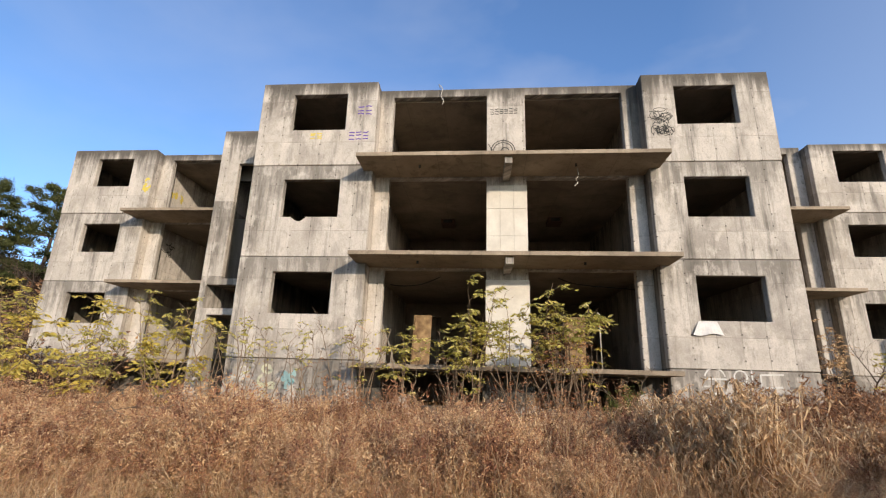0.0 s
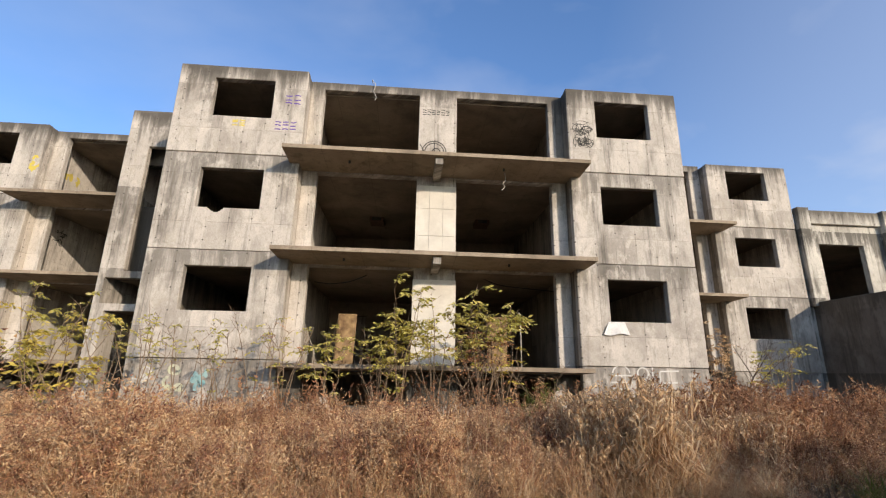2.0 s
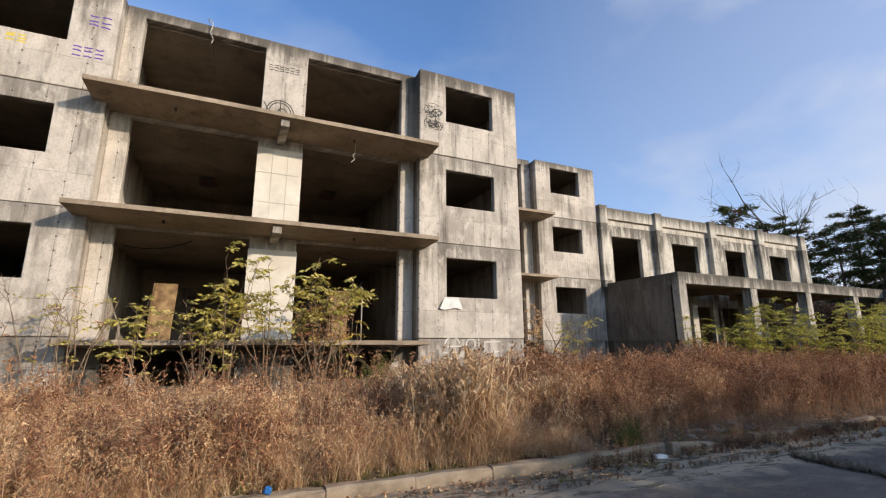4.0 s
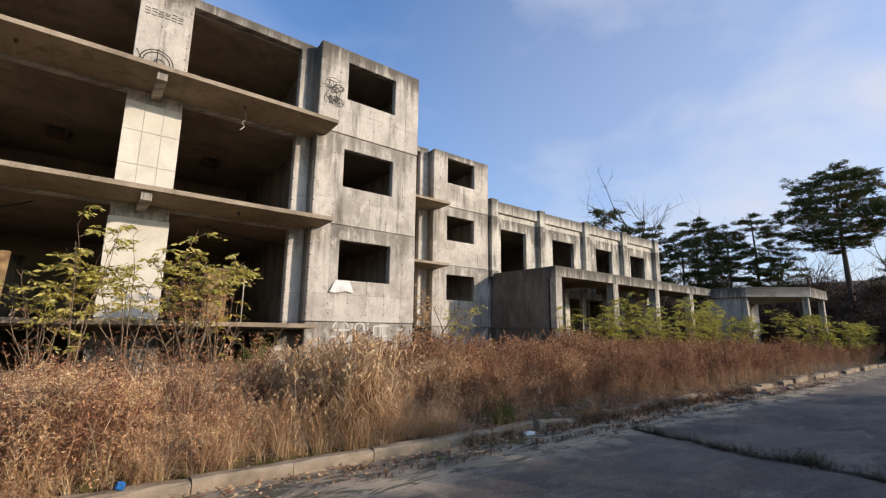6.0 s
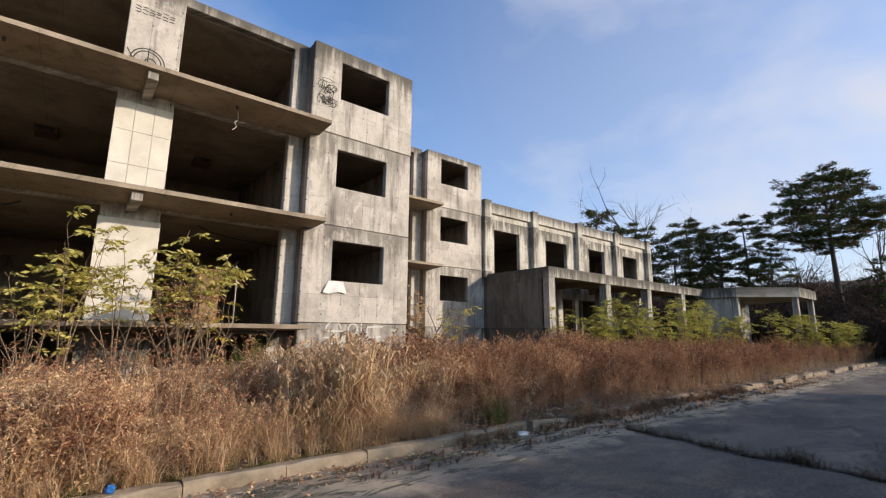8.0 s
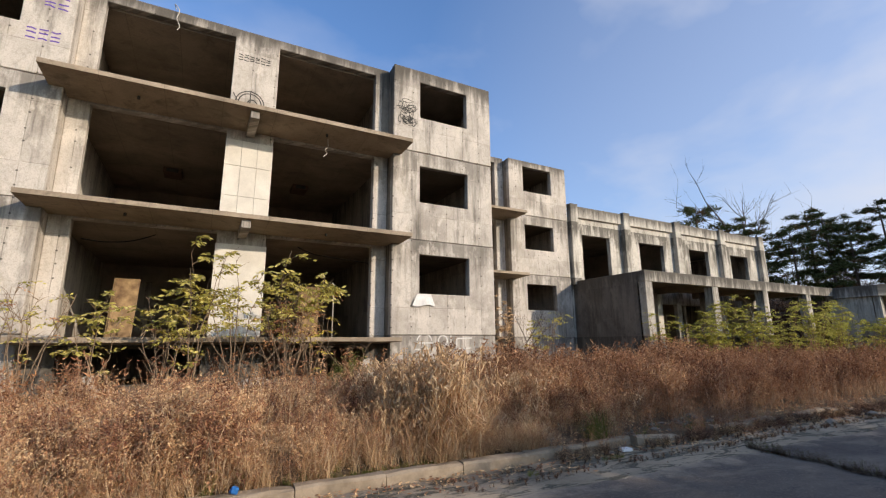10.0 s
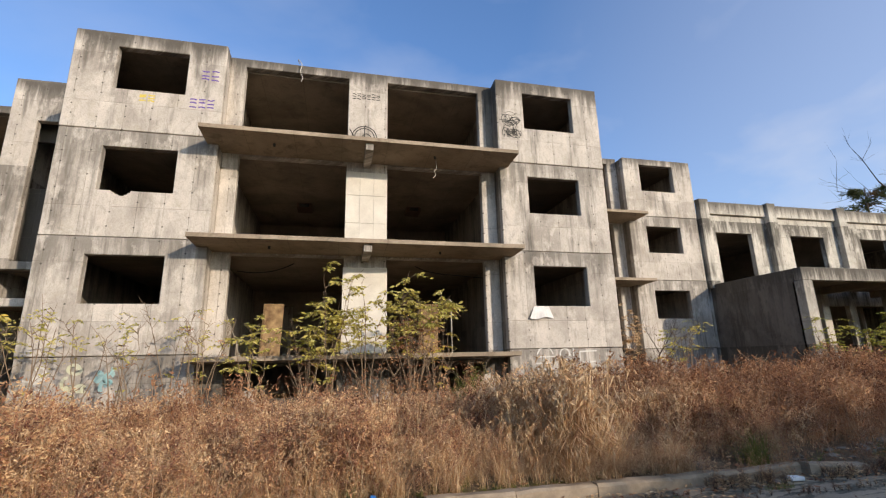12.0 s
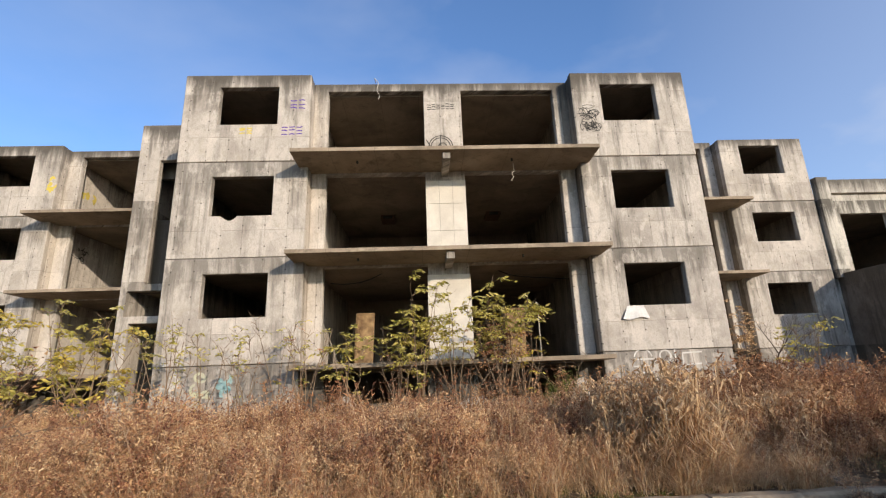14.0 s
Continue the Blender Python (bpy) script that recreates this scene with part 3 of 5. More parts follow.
part("wall_panel", pierced(15.66, 32.5, -0.3, 4.296, AY, AY + 0.22, [(16.6, 19.6, 0.2, 3.6), (20.0, 23.4, 0.2, 3.6), (23.8, 27.6, 0.2, 3.6), (28.0, 31.6, 0.2, 3.6)]), CONCRETE_ANNEX, annex)
PIL = ((15.66, 16.15), (19.40, 19.88), (23.58, 24.08), (27.82, 28.32), (32.08, 32.6))
for a, b in PIL:
    part("pilaster", box(a, b, AY - 0.28, AY - 0.002, 4.3, 8.36, 0.014), CONCRETE_ANNEX, annex)
for (a0, a1), (b0, b1) in zip(PIL, PIL[1:]):
    part("parapet", box(a1 + 0.004, b0 - 0.004, AY - 0.14, AY + 0.2, 7.726, 8.3, 0.014), CONCRETE_ANNEX, annex)
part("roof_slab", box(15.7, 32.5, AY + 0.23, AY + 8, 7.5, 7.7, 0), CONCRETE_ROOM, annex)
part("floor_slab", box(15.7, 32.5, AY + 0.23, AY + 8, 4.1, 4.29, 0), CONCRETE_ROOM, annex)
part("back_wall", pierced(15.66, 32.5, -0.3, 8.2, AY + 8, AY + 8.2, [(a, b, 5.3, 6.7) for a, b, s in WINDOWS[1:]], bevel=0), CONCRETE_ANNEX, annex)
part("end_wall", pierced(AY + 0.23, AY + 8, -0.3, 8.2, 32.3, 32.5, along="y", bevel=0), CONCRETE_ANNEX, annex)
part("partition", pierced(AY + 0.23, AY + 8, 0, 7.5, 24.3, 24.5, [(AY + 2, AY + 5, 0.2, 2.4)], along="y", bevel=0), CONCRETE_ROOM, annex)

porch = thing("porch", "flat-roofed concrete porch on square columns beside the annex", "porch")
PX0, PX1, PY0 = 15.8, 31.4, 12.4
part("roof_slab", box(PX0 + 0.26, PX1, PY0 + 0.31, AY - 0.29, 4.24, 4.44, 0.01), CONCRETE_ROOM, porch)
part("front_beam", box(PX0, PX1, PY0, PY0 + 0.3, 4.02, 4.48, 0.014), CONCRETE_PORCH, porch)
# Faces away from the sun; its shade is painted in with the dark concrete.
part("side_wall", pierced(PY0 + 0.304, AY - 0.004, -0.3, 4.47, PX0, PX0 + 0.25, along="y"), CONCRETE_SHADED, porch, "streaked concrete side wall darkened for shade")
for x in (16.02, 20.45, 24.5, 28.6):
    part("column", box(x - 0.22, x + 0.22, PY0 + 0.004, PY0 + 0.40, -0.3, 4.016, 0.014), CONCRETE_PORCH, porch)
    if x > 17:
        part("column", box(x - 0.2, x + 0.2, PY0 + 2.9, PY0 + 3.3, -0.3, 4.23, 0.014), CONCRETE_PORCH, porch)
        part("cross_beam", box(x - 0.15, x + 0.15, PY0 + 0.41, AY - 0.3, 3.95, 4.235, 0.012), CONCRETE_ROOM, porch)

pavilion = thing("pavilion", "small angular concrete canopy on thin columns past the porch", "canopy")
RIM = ((31.5, 12.9), (31.45, 10.5), (34.1, 7.95), (37.9, 8.0), (40.0, 12.9))
bm = bmesh.new()
low, high = ([bm.verts.new((x, y, z)) for x, y in RIM] for z in (3.9, 4.49))
bm.faces.new(low)
bm.faces.new(high)
for k in range(5):
    bm.faces.new([low[k], low[(k + 1) % 5], high[(k + 1) % 5], high[k]])
part("roof_slab", worn(bm, 0.02), CONCRETE_PORCH, pavilion)
for x, y in ((31.75, 10.65), (34.2, 8.25), (37.7, 8.3), (35.5, 11.8)):
    part("column", box(x - 0.15, x + 0.15, y - 0.15, y + 0.15, -0.1, 3.896, 0.012), CONCRETE_PORCH, pavilion)
part("back_wall", pierced(31.6, 40.0, -0.1, 3.89, 12.6, 12.8, ((34, 36, 0.5, 3.0),)), CONCRETE_PORCH, pavilion)
part("side_wall", pierced(10.85, 12.59, -0.1, 3.89, 31.62, 31.8, along="y"), CONCRETE_PORCH, pavilion)

# ---- things on and in the shell ----
def ribbon(bm, pts, width, y):
    """A painted stroke, laid just proud of a wall that faces the road."""
    left, right = [], []
    for k, (x, z) in enumerate(pts):
        a, b = pts[max(k - 1, 0)], pts[min(k + 1, len(pts) - 1)]
        dx, dz = b[0] - a[0], b[1] - a[1]
        n = math.hypot(dx, dz) or 1
        left.append(bm.verts.new((x - dz / n * width, y, z + dx / n * width)))
        right.append(bm.verts.new((x + dz / n * width, y, z - dx / n * width)))
    for k in range(len(pts) - 1):
        bm.faces.new([left[k], right[k], right[k + 1], left[k + 1]])


def graffiti(strokes, y, ink, label, width=0.012):
    ob = thing("graffiti", label, "graffiti")
    for k, pts in enumerate(strokes):
        bm = bmesh.new()
        ribbon(bm, pts, width, y - 0.0006 * (k % 6))
        part("stroke", bm, ink, ob)
    return ob


def wall_tag(strokes, x, ink, label, width):
    """The same on a wall that runs away from the road; strokes are in y and z."""
    ob = thing("graffiti", label, "graffiti")
    for k, pts in enumerate(strokes):
        bm = bmesh.new()
        ribbon(bm, pts, width, 0.0)
        for v in bm.verts:
            v.co = Vector((x + 0.0006 * (k % 6), v.co.x, v.co.z))
        part("stroke", bm, ink, ob)


def loops(x0, x1, z0, z1, count, seed, steps=22):
    """Overlapping curls that fill a box."""
    rng = random.Random(seed)
    out = []
    for k in range(count):
        cx, cz = rng.uniform(x0 + 0.12, x1 - 0.12), rng.uniform(z0 + 0.12, z1 - 0.12)
        rx, rz, turn, start = rng.uniform(0.05, 0.14), rng.uniform(0.05, 0.15), rng.uniform(2.0, 5.5), rng.uniform(0, 6.3)
        drift = rng.uniform(-0.15, 0.15)
        out.append([(min(x1, max(x0, cx + rx * math.cos(start + turn * s / steps) + drift * s / steps)), min(z1, max(z0, cz + rz * math.sin(start + turn * s / steps)))) for s in range(steps)])
    return out


def bars(x0, x1, z0, z1, words, seed):
    """Short plain bars in the place of writing."""
    rng = random.Random(seed)
    out = []
    step = (x1 - x0) / words
    for k in range(words):
        a, b = x0 + step * k, x0 + step * (k + 0.78)
        for r in (0.1, 0.5, 0.9):
            z = z0 + (z1 - z0) * r + rng.uniform(-0.02, 0.02)
            out.append([(a, z), ((a + b) / 2, z + rng.uniform(-0.02, 0.02)), (b, z + rng.uniform(-0.02, 0.02))])
    return out


def arc(cx, cz, r, a0, a1, n=18, squash=1.0):
    return [(cx + r * math.cos(radians(a0 + (a1 - a0) * k / n)), cz + squash * r * math.sin(radians(a0 + (a1 - a0) * k / n))) for k in range(n + 1)]


WALL3, WALL2, WALL0 = YF - 0.0215, YF - 0.008, YF - 0.004
graffiti(loops(4.76, 5.46, 8.55, 9.04, 26, 4) + loops(4.80, 5.46, 8.15, 8.75, 26, 14) + [arc(5.12, 9.08, 0.17, 0, 360, 20, 0.35), arc(5.2, 8.2, 0.2, 20, 150)], WALL3, INK_BLACK, "black looping spray tag on pale concrete beside the window hole", 0.009)
graffiti(bars(0.26, 1.12, 9.32, 9.52, 6, 7), YR - 0.004, INK_BLACK, "short black spray marks on the upper pier", 0.013)
graffiti([arc(0.64, 8.06, 0.36, 0, 180), arc(0.64, 8.06, 0.29, 0, 180), arc(0.7, 8.06, 0.12, 0, 180), [(0.64, 8.06), (0.64, 8.4)], [(0.2, 8.3), (0.32, 8.1), (0.2, 7.95)]], YR - 0.004, INK_BLACK, "black half-circle sprayed low on the upper pier", 0.014)
graffiti(bars(-3.78, -3.3, 9.1, 9.4, 2, 2), WALL3, INK_PURPLE, "violet spray marks high on the wing wall", 0.018)
graffiti(bars(-4.0, -3.36, 8.26, 8.55, 3, 3), WALL3, INK_PURPLE, "violet spray marks below the window line", 0.018)
graffiti(bars(-5.2, -4.8, 8.3, 8.52, 2, 5), WALL3, INK_YELLOW, "small yellow spray marks under a window hole", 0.02)
graffiti(loops(-13.95, -13.56, 8.25, 9.05, 6, 9), YS - 0.0215, INK_YELLOW, "yellow spray splash on the set-back wing", 0.045)
WHITE = [arc(5.75, 1.62, 0.24, 10, 170), [(5.48, 1.60), (6.02, 1.60)], [(5.75, 1.6), (5.75, 1.42)], [(5.46, 1.42), (6.04, 1.42)], [(5.5, 1.25), (6.0, 1.26), (6.0, 1.08), (5.48, 1.06), (5.48, 1.25)],
         arc(6.35, 1.66, 0.15, 0, 360), [(6.24, 1.46), (6.22, 1.08), (6.5, 1.06), (6.5, 1.46)], [(6.24, 1.28), (6.5, 1.28)], [(6.62, 1.9), (6.62, 1.05)],
         [(6.8, 1.72), (7.36, 1.74)], [(6.82, 1.7), (6.8, 1.1), (7.3, 1.1)], [(6.9, 1.42), (7.3, 1.44)], [(5.5, 0.9), (5.9, 0.92)], [(6.2, 0.88), (6.6, 0.9)]]
graffiti(WHITE, WALL0, INK_WHITE, "large white block outlines sprayed low on the wing", 0.019)
graffiti(loops(-5.35, -4.75, 0.85, 1.62, 9, 12), WALL0, INK_AQUA, "aqua spray patch low on the wing wall", 0.04)
graffiti(loops(-6.0, -5.4, 1.0, 1.7, 6, 15), WALL0 - 0.012, INK_GREEN, "faded lime spray haze on the wing wall", 0.035)
graffiti(loops(-6.7, -6.0, 0.95, 1.6, 7, 16), WALL0, INK_WHITE, "faded white spray curls low on the wing", 0.02)


def white_sheet():
    bm = bmesh.new()
    rows = []
    for j in range(7):
        s = j / 6
        row = []
        for k in range(9):
            u = k / 8
            x = 5.5 + 0.45 * u + (u - 0.5) * 0.30 * s - 0.03 * s
            row.append(bm.verts.new((x, YF - 0.03 - 0.05 * s - 0.02 * math.sin(u * 9 + s * 3) * s, 3.005 - 0.34 * s - 0.03 * math.sin(u * 7) * s)))
        rows.append(row)
    for a, b in zip(rows, rows[1:]):
        for k in range(8):
            bm.faces.new([a[k], a[k + 1], b[k + 1], b[k]])
    bmesh.ops.recalc_face_normals(bm, faces=bm.faces)
    bmesh.ops.solidify(bm, geom=bm.faces[:], thickness=0.004)
    bmesh.ops.recalc_face_normals(bm, faces=bm.faces)
    tagged(part("sheet", bm, PAPER, None), "crumpled white sheet hanging from a window sill", "sheet")


def board(x0, x1, y, z0, z1, lean, label):
    ob = thing("plywood_board", label, "board", "boards in the ground-floor rooms")
    bm = box(x0, x1, y, y + 0.025, z0, z1, 0.004)
    for v in bm.verts:
        v.co.y += lean * (v.co.z - z0)
        v.co.x += 0.03 * (v.co.z - z0)
    part("panel", bm, PLYWOOD, ob)
    bm = box(x0 + 0.04, x0 + 0.09, y - 0.03, y - 0.003, z0 + 0.02, z1 - 0.04, 0.004)
    for v in bm.verts:
        v.co.y += lean * (v.co.z - z0)
        v.co.x += 0.03 * (v.co.z - z0)
    part("batten", bm, PLYWOOD, ob)


def cable(points, radius, ink, label):
    pts = [Vector(p) for p in points]
    fine = []
    for k in range(len(pts) - 1):
        p0, p1, p2, p3 = pts[max(k - 1, 0)], pts[k], pts[k + 1], pts[min(k + 2, len(pts) - 1)]
        for s in (0, 0.25, 0.5, 0.75):
            fine.append(0.5 * (2 * p1 + (p2 - p0) * s + (2 * p0 - 5 * p1 + 4 * p2 - p3) * s * s + (3 * p1 - p0 - 3 * p2 + p3) * s ** 3))
    fine.append(pts[-1])
    tagged(part("cable", tube(fine, [radius] * len(fine), 5), ink, None, smooth=True), label, "cable")


white_sheet()
board(-2.10, -1.54, 13.9, 1.745, 3.26, 0.06, "brown weathered plywood board standing in an open room")
board(2.46, 3.06, 13.9, 1.745, 3.28, 0.05, "brown plywood board behind a sapling in an open room")
pipe = tagged(part("pipe", tube([(3.27, 12.95, 1.74), (3.27, 12.95, 3.25), (3.22, 12.95, 3.3)], [0.018, 0.018, 0.018], 8), CABLE, None, smooth=True), "thin pale conduit standing in an open bay", "pipe")
cable([(-1.32, 12.54, 10.27), (-1.36, 12.50, 10.40), (-1.24, 12.44, 10.2), (-1.28, 12.43, 9.95), (-1.2, 12.42, 9.75), (-1.24, 12.43, 9.62)], 0.012, CABLE, "pale loose cable dangling from the roof edge")
cable([(2.68, 12.0, 7.23), (2.70, 12.0, 7.0), (2.62, 11.98, 6.88), (2.68, 12.0, 6.8), (2.58, 12.0, 6.68)], 0.012, CABLE, "pale cable end hanging under the balcony")
cable([(-2.74, 13.4, 4.10), (-2.35, 13.5, 4.08), (-1.9, 13.5, 4.12), (-1.56, 13.5, 4.22), (-1.24, 13.5, 4.37)], 0.014, CABLE_DARK, "black cable sagging under a room ceiling")
cable([(2.3, 13.5, 4.37), (2.7, 13.5, 4.22), (3.19, 13.5, 4.15), (3.6, 13.5, 4.12), (4.55, 13.5, 4.05)], 0.014, CABLE_DARK, "black cable sagging below a damp ceiling")


def ceiling_box(x, y, z, label):
    ob = thing("ceiling_box", label, "box", "boxes on the ceilings")
    part("casing", box(x - 0.26, x + 0.26, y - 0.35, y + 0.35, z - 0.16, z + 0.002, 0.01), IRON, ob)
    part("rim", box(x - 0.17, x + 0.17, y - 0.368, y - 0.352, z - 0.15, z - 0.03, 0.004), INK_BLACK, ob)


ceiling_box(-1.26, 16.6, 7.18, "dark rusty box fixed to a bare ceiling")
ceiling_box(2.71, 16.4, 7.18, "dark rusty box fixed to a room ceiling")

# small holes and drips under the balconies
for x, y, z in ((-1.75, 11.75, 7.22), (2.6, 11.75, 7.22), (-1.7, 11.75, 4.42), (2.7, 11.75, 4.42)):
    tagged(part("drain_stub", tube([(x, y, z - 0.05), (x, y, z + 0.02)], [0.03, 0.03], 10), INK_BLACK, None), "short black drain stub under the balcony", "drain", "drain stubs")

# rubble and litter along the gutter and under the ground-floor slab
def rubble(count, x0, x1, y0, y1, lo, hi, seed, label):
    rng = random.Random(seed)
    for k in range(count):
        bm = bmesh.new()
        s = rng.uniform(lo, hi)
        bmesh.ops.create_icosphere(bm, subdivisions=1, radius=s)
        for v in bm.verts:
            v.co *= rng.uniform(0.65, 1.2)
            v.co.z *= 0.55
            v.co.x *= 1.35
        x, y = rng.uniform(x0, x1), rng.uniform(y0, y1)
        z = height(x, y) if y > 5.4 else 0.02
        low = min(v.co.z for v in bm.verts)
        turn = Matrix.Rotation(rng.uniform(0, 6.3), 3, "Z")
        for v in bm.verts:
            v.co = turn @ v.co + Vector((x, y, z - low - 0.35 * s))
        tagged(part("rubble_stone", bm, RUBBLE, None), label, "stone", "loose rubble")


rubble(26, 5.0, 22.0, 4.75, 5.2, 0.05, 0.14, 21, "broken concrete lump lying in the gutter")
rubble(30, 4.0, 9.0, 5.45, 6.15, 0.04, 0.10, 22, "pale broken concrete lump among the weeds")
rubble(14, -3.2, 4.6, 11.6, 12.4, 0.12, 0.26, 23, "grey concrete lump piled below the ground-floor slab")


def broken_slab(x, y, z, wide, tall, turn, label):
    """A broken piece of wall leaning in the rubble."""
    bm = bmesh.new()
    rng = random.Random(int(x * 31))
    ring = [(-0.5, 0), (-0.42, 0.55), (-0.12, 0.72), (0.12, 0.95), (0.34, 1.0), (0.5, 0.6), (0.46, 0)]
    front = [bm.verts.new((u * wide, 0.25 * v * tall + rng.uniform(-0.01, 0.01), v * tall)) for u, v in ring]
    rear = [bm.verts.new((v.co.x, v.co.y + 0.11, v.co.z - 0.02)) for v in front]
    bm.faces.new(front)
    bm.faces.new(rear[::-1])
    for k in range(len(ring)):
        j = (k + 1) % len(ring)
        bm.faces.new([front[k], rear[k], rear[j], front[j]])
    worn(bm, 0.012)
    bm.transform(Matrix.Translation((x, y, z)) @ Matrix.Rotation(radians(turn), 4, "Z"))
    tagged(part("concrete_fragment", bm, CONCRETE_PALE, None), label, "fragment", "concrete fragments")


broken_slab(3.85, 11.75, height(3.85, 11.75) - 0.08, 0.95, 0.95, 12, "pale broken concrete piece leaning below the slab")
broken_slab(0.9, 11.7, height(0.9, 11.7) - 0.1, 1.5, 0.6, -8, "low broken concrete piece lying below the slab")
broken_slab(-2.2, 11.75, height(-2.2, 11.75) - 0.1, 1.1, 0.75, 15, "tilted concrete piece in the dark under the slab")


def foam_block():
    bm = box(5.55, 5.76, 5.0, 5.11, 0.02, 0.07, 0.01)
    for v in bm.verts:
        v.co.z += 0.02 * math.sin(v.co.x * 23)
    tagged(part("foam_block", bm, DEBRIS, None), "small white foam block lying by the kerb", "litter")


def blue_wrapper():
    rng = random.Random(8)
    bm = bmesh.new()
    bmesh.ops.create_icosphere(bm, subdivisions=2, radius=0.045)
    for v in bm.verts:
        v.co *= rng.uniform(0.72, 1.12)
        v.co.y *= 0.7
    low = min(v.co.z for v in bm.verts)
    bmesh.ops.translate(bm, verts=bm.verts, vec=(0.43, 5.25, 0.15 - low))
    tagged(part("wrapper", bm, BLUE_PLASTIC, None), "crumpled blue plastic wrapper lying on the kerb", "litter")


foam_block()
blue_wrapper()
wall_tag(loops(17.5, 18.5, 6.0, 6.7, 10, 31), -13.546, INK_BLACK, "black spray curls on a sunlit inner wall", 0.016)
wall_tag(loops(17.3, 18.6, 8.55, 9.0, 8, 32), -13.546, INK_YELLOW, "yellow spray haze on an inner wall", 0.05)

# ---- plants ----
def sheet(verts, faces, mats, name, materials):
    """One mesh from arrays of triangles."""
    me = bpy.data.meshes.new(name)
    me.vertices.add(len(verts))
    me.vertices.foreach_set("co", np.ascontiguousarray(verts, dtype=np.float32).ravel())
    me.loops.add(faces.size)
    me.loops.foreach_set("vertex_index", np.ascontiguousarray(faces, dtype=np.int32).ravel())
    me.polygons.add(len(faces))
    me.polygons.foreach_set("loop_start", np.arange(0, faces.size, 3, dtype=np.int32))
    me.polygons.foreach_set("material_index", np.ascontiguousarray(mats, dtype=np.int32))
    for mt in materials:
        me.materials.append(mt)
    me.update(calc_edges=True)
    return me


class Tris:
    """Collects triangles."""

    def __init__(self):
        self.v, self.f, self.m = [], [], []

    def tri(self, a, b, c, m=0):
        n = len(self.v)
        self.v += [a, b, c]
        self.f.append((n, n + 1, n + 2))
        self.m.append(m)

    def strip(self, pts, widths, side, m=0):
        """A flat ribbon through pts."""
        n = len(self.v)
        for p, w in zip(pts, widths):
            self.v += [p - side * w, p + side * w]
        for k in range(len(pts) - 1):
            a = n + 2 * k
            self.f += [(a, a + 1, a + 3), (a, a + 3, a + 2)]
            self.m += [m, m]

    def arrays(self):
        return np.array(self.v, float), np.array(self.f, int), np.array(self.m, int)


def scattered(variants, places, rng):
    """Joins turned, scaled and leaning copies of the variants, one for each place (x, y, z, scale)."""
    vs, fs, ms, base = [], [], [], 0
    for x, y, z, s in places:
        v, f, m = variants[rng.integers(len(variants))]
        a, lean = rng.uniform(0, 2 * math.pi), rng.normal(0, 0.17, 2)
        c, d = math.cos(a), math.sin(a)
        p = np.stack([v[:, 0] * c - v[:, 1] * d, v[:, 0] * d + v[:, 1] * c, v[:, 2]], 1) * s
        p[:, 0] += x + lean[0] * p[:, 2]
        p[:, 1] += y + lean[1] * p[:, 2]
        p[:, 2] += z
        vs.append(p)
        fs.append(f + base)
        ms.append(m)
        base += len(v)
    return np.concatenate(vs), np.concatenate(fs), np.concatenate(ms)


def unit(rng):
    v = rng.normal(size=3)
    return v / np.linalg.norm(v)


def weed_kind(seed, branches=15, leaves=11, size=0.05):
    """A dry, feathery weed one metre tall: a stalk, side twigs and curled leaf scraps."""
    rng, t = np.random.default_rng(seed), Tris()
    bend = rng.normal(0, 0.06, 2)
    at = lambda h: np.array([bend[0] * h * h, bend[1] * h * h, h])
    t.strip([at(h) for h in (0, 0.4, 0.75, 1.0)], [0.006, 0.005, 0.004, 0.003], unit(rng) * (1, 1, 0), 1)
    for k in range(branches):
        h = 0.06 + 0.92 * k / branches + rng.uniform(-0.04, 0.04)
        a, long = rng.uniform(0, 6.283), rng.uniform(0.14, 0.34) * (1.15 - 0.6 * h)
        way = np.array([math.cos(a), math.sin(a), rng.uniform(0.5, 1.3)])
        p0, p1 = at(h), at(h) + way / np.linalg.norm(way) * long
        t.strip([p0, p1], [0.003, 0.0015], unit(rng), 1)
        for j in range(leaves):
            p = p0 + (p1 - p0) * rng.uniform(0.2, 1.05) + rng.normal(0, 0.03, 3)
            d, e = unit(rng), unit(rng)
            d[2] = d[2] * 0.8 - 0.25
            s = size * rng.uniform(0.5, 1.2)
            t.tri(p - e * s * 0.15, p + e * s * 0.15, p + d * s, 0)
        for j in range(5):
            p, d, e = p1 + rng.normal(0, 0.014, 3), unit(rng), unit(rng)
            t.tri(p - e * 0.011, p + e * 0.011, p + d * 0.026, 0)
    return t.arrays()


def stalk_kind(seed):
    """A bundle of thin upright stalks with fine seed heads."""
    rng, t = np.random.default_rng(seed), Tris()
    for k in range(5):
        p, lean = rng.normal(0, 0.06, 3) * (1, 1, 0), rng.normal(0, 0.10, 2)
        top = rng.uniform(0.7, 1.05)
        at = lambda h: p + np.array([lean[0] * h * h, lean[1] * h * h, h])
        t.strip([at(0), at(top * 0.5), at(top)], [0.006, 0.0045, 0.0025], unit(rng) * (1, 1, 0), 1)
        for j in range(17):
            h = top * (1.03 - rng.uniform(0, 0.55) ** 1.3)
            q, d, e = at(h) + rng.normal(0, 0.012, 3), unit(rng), unit(rng)
            d[2] = abs(d[2]) * 0.8 + 0.2
            s = rng.uniform(0.035, 0.085)
            t.tri(q - e * s * 0.17, q + e * s * 0.17, q + d * s, 0)
    return t.arrays()


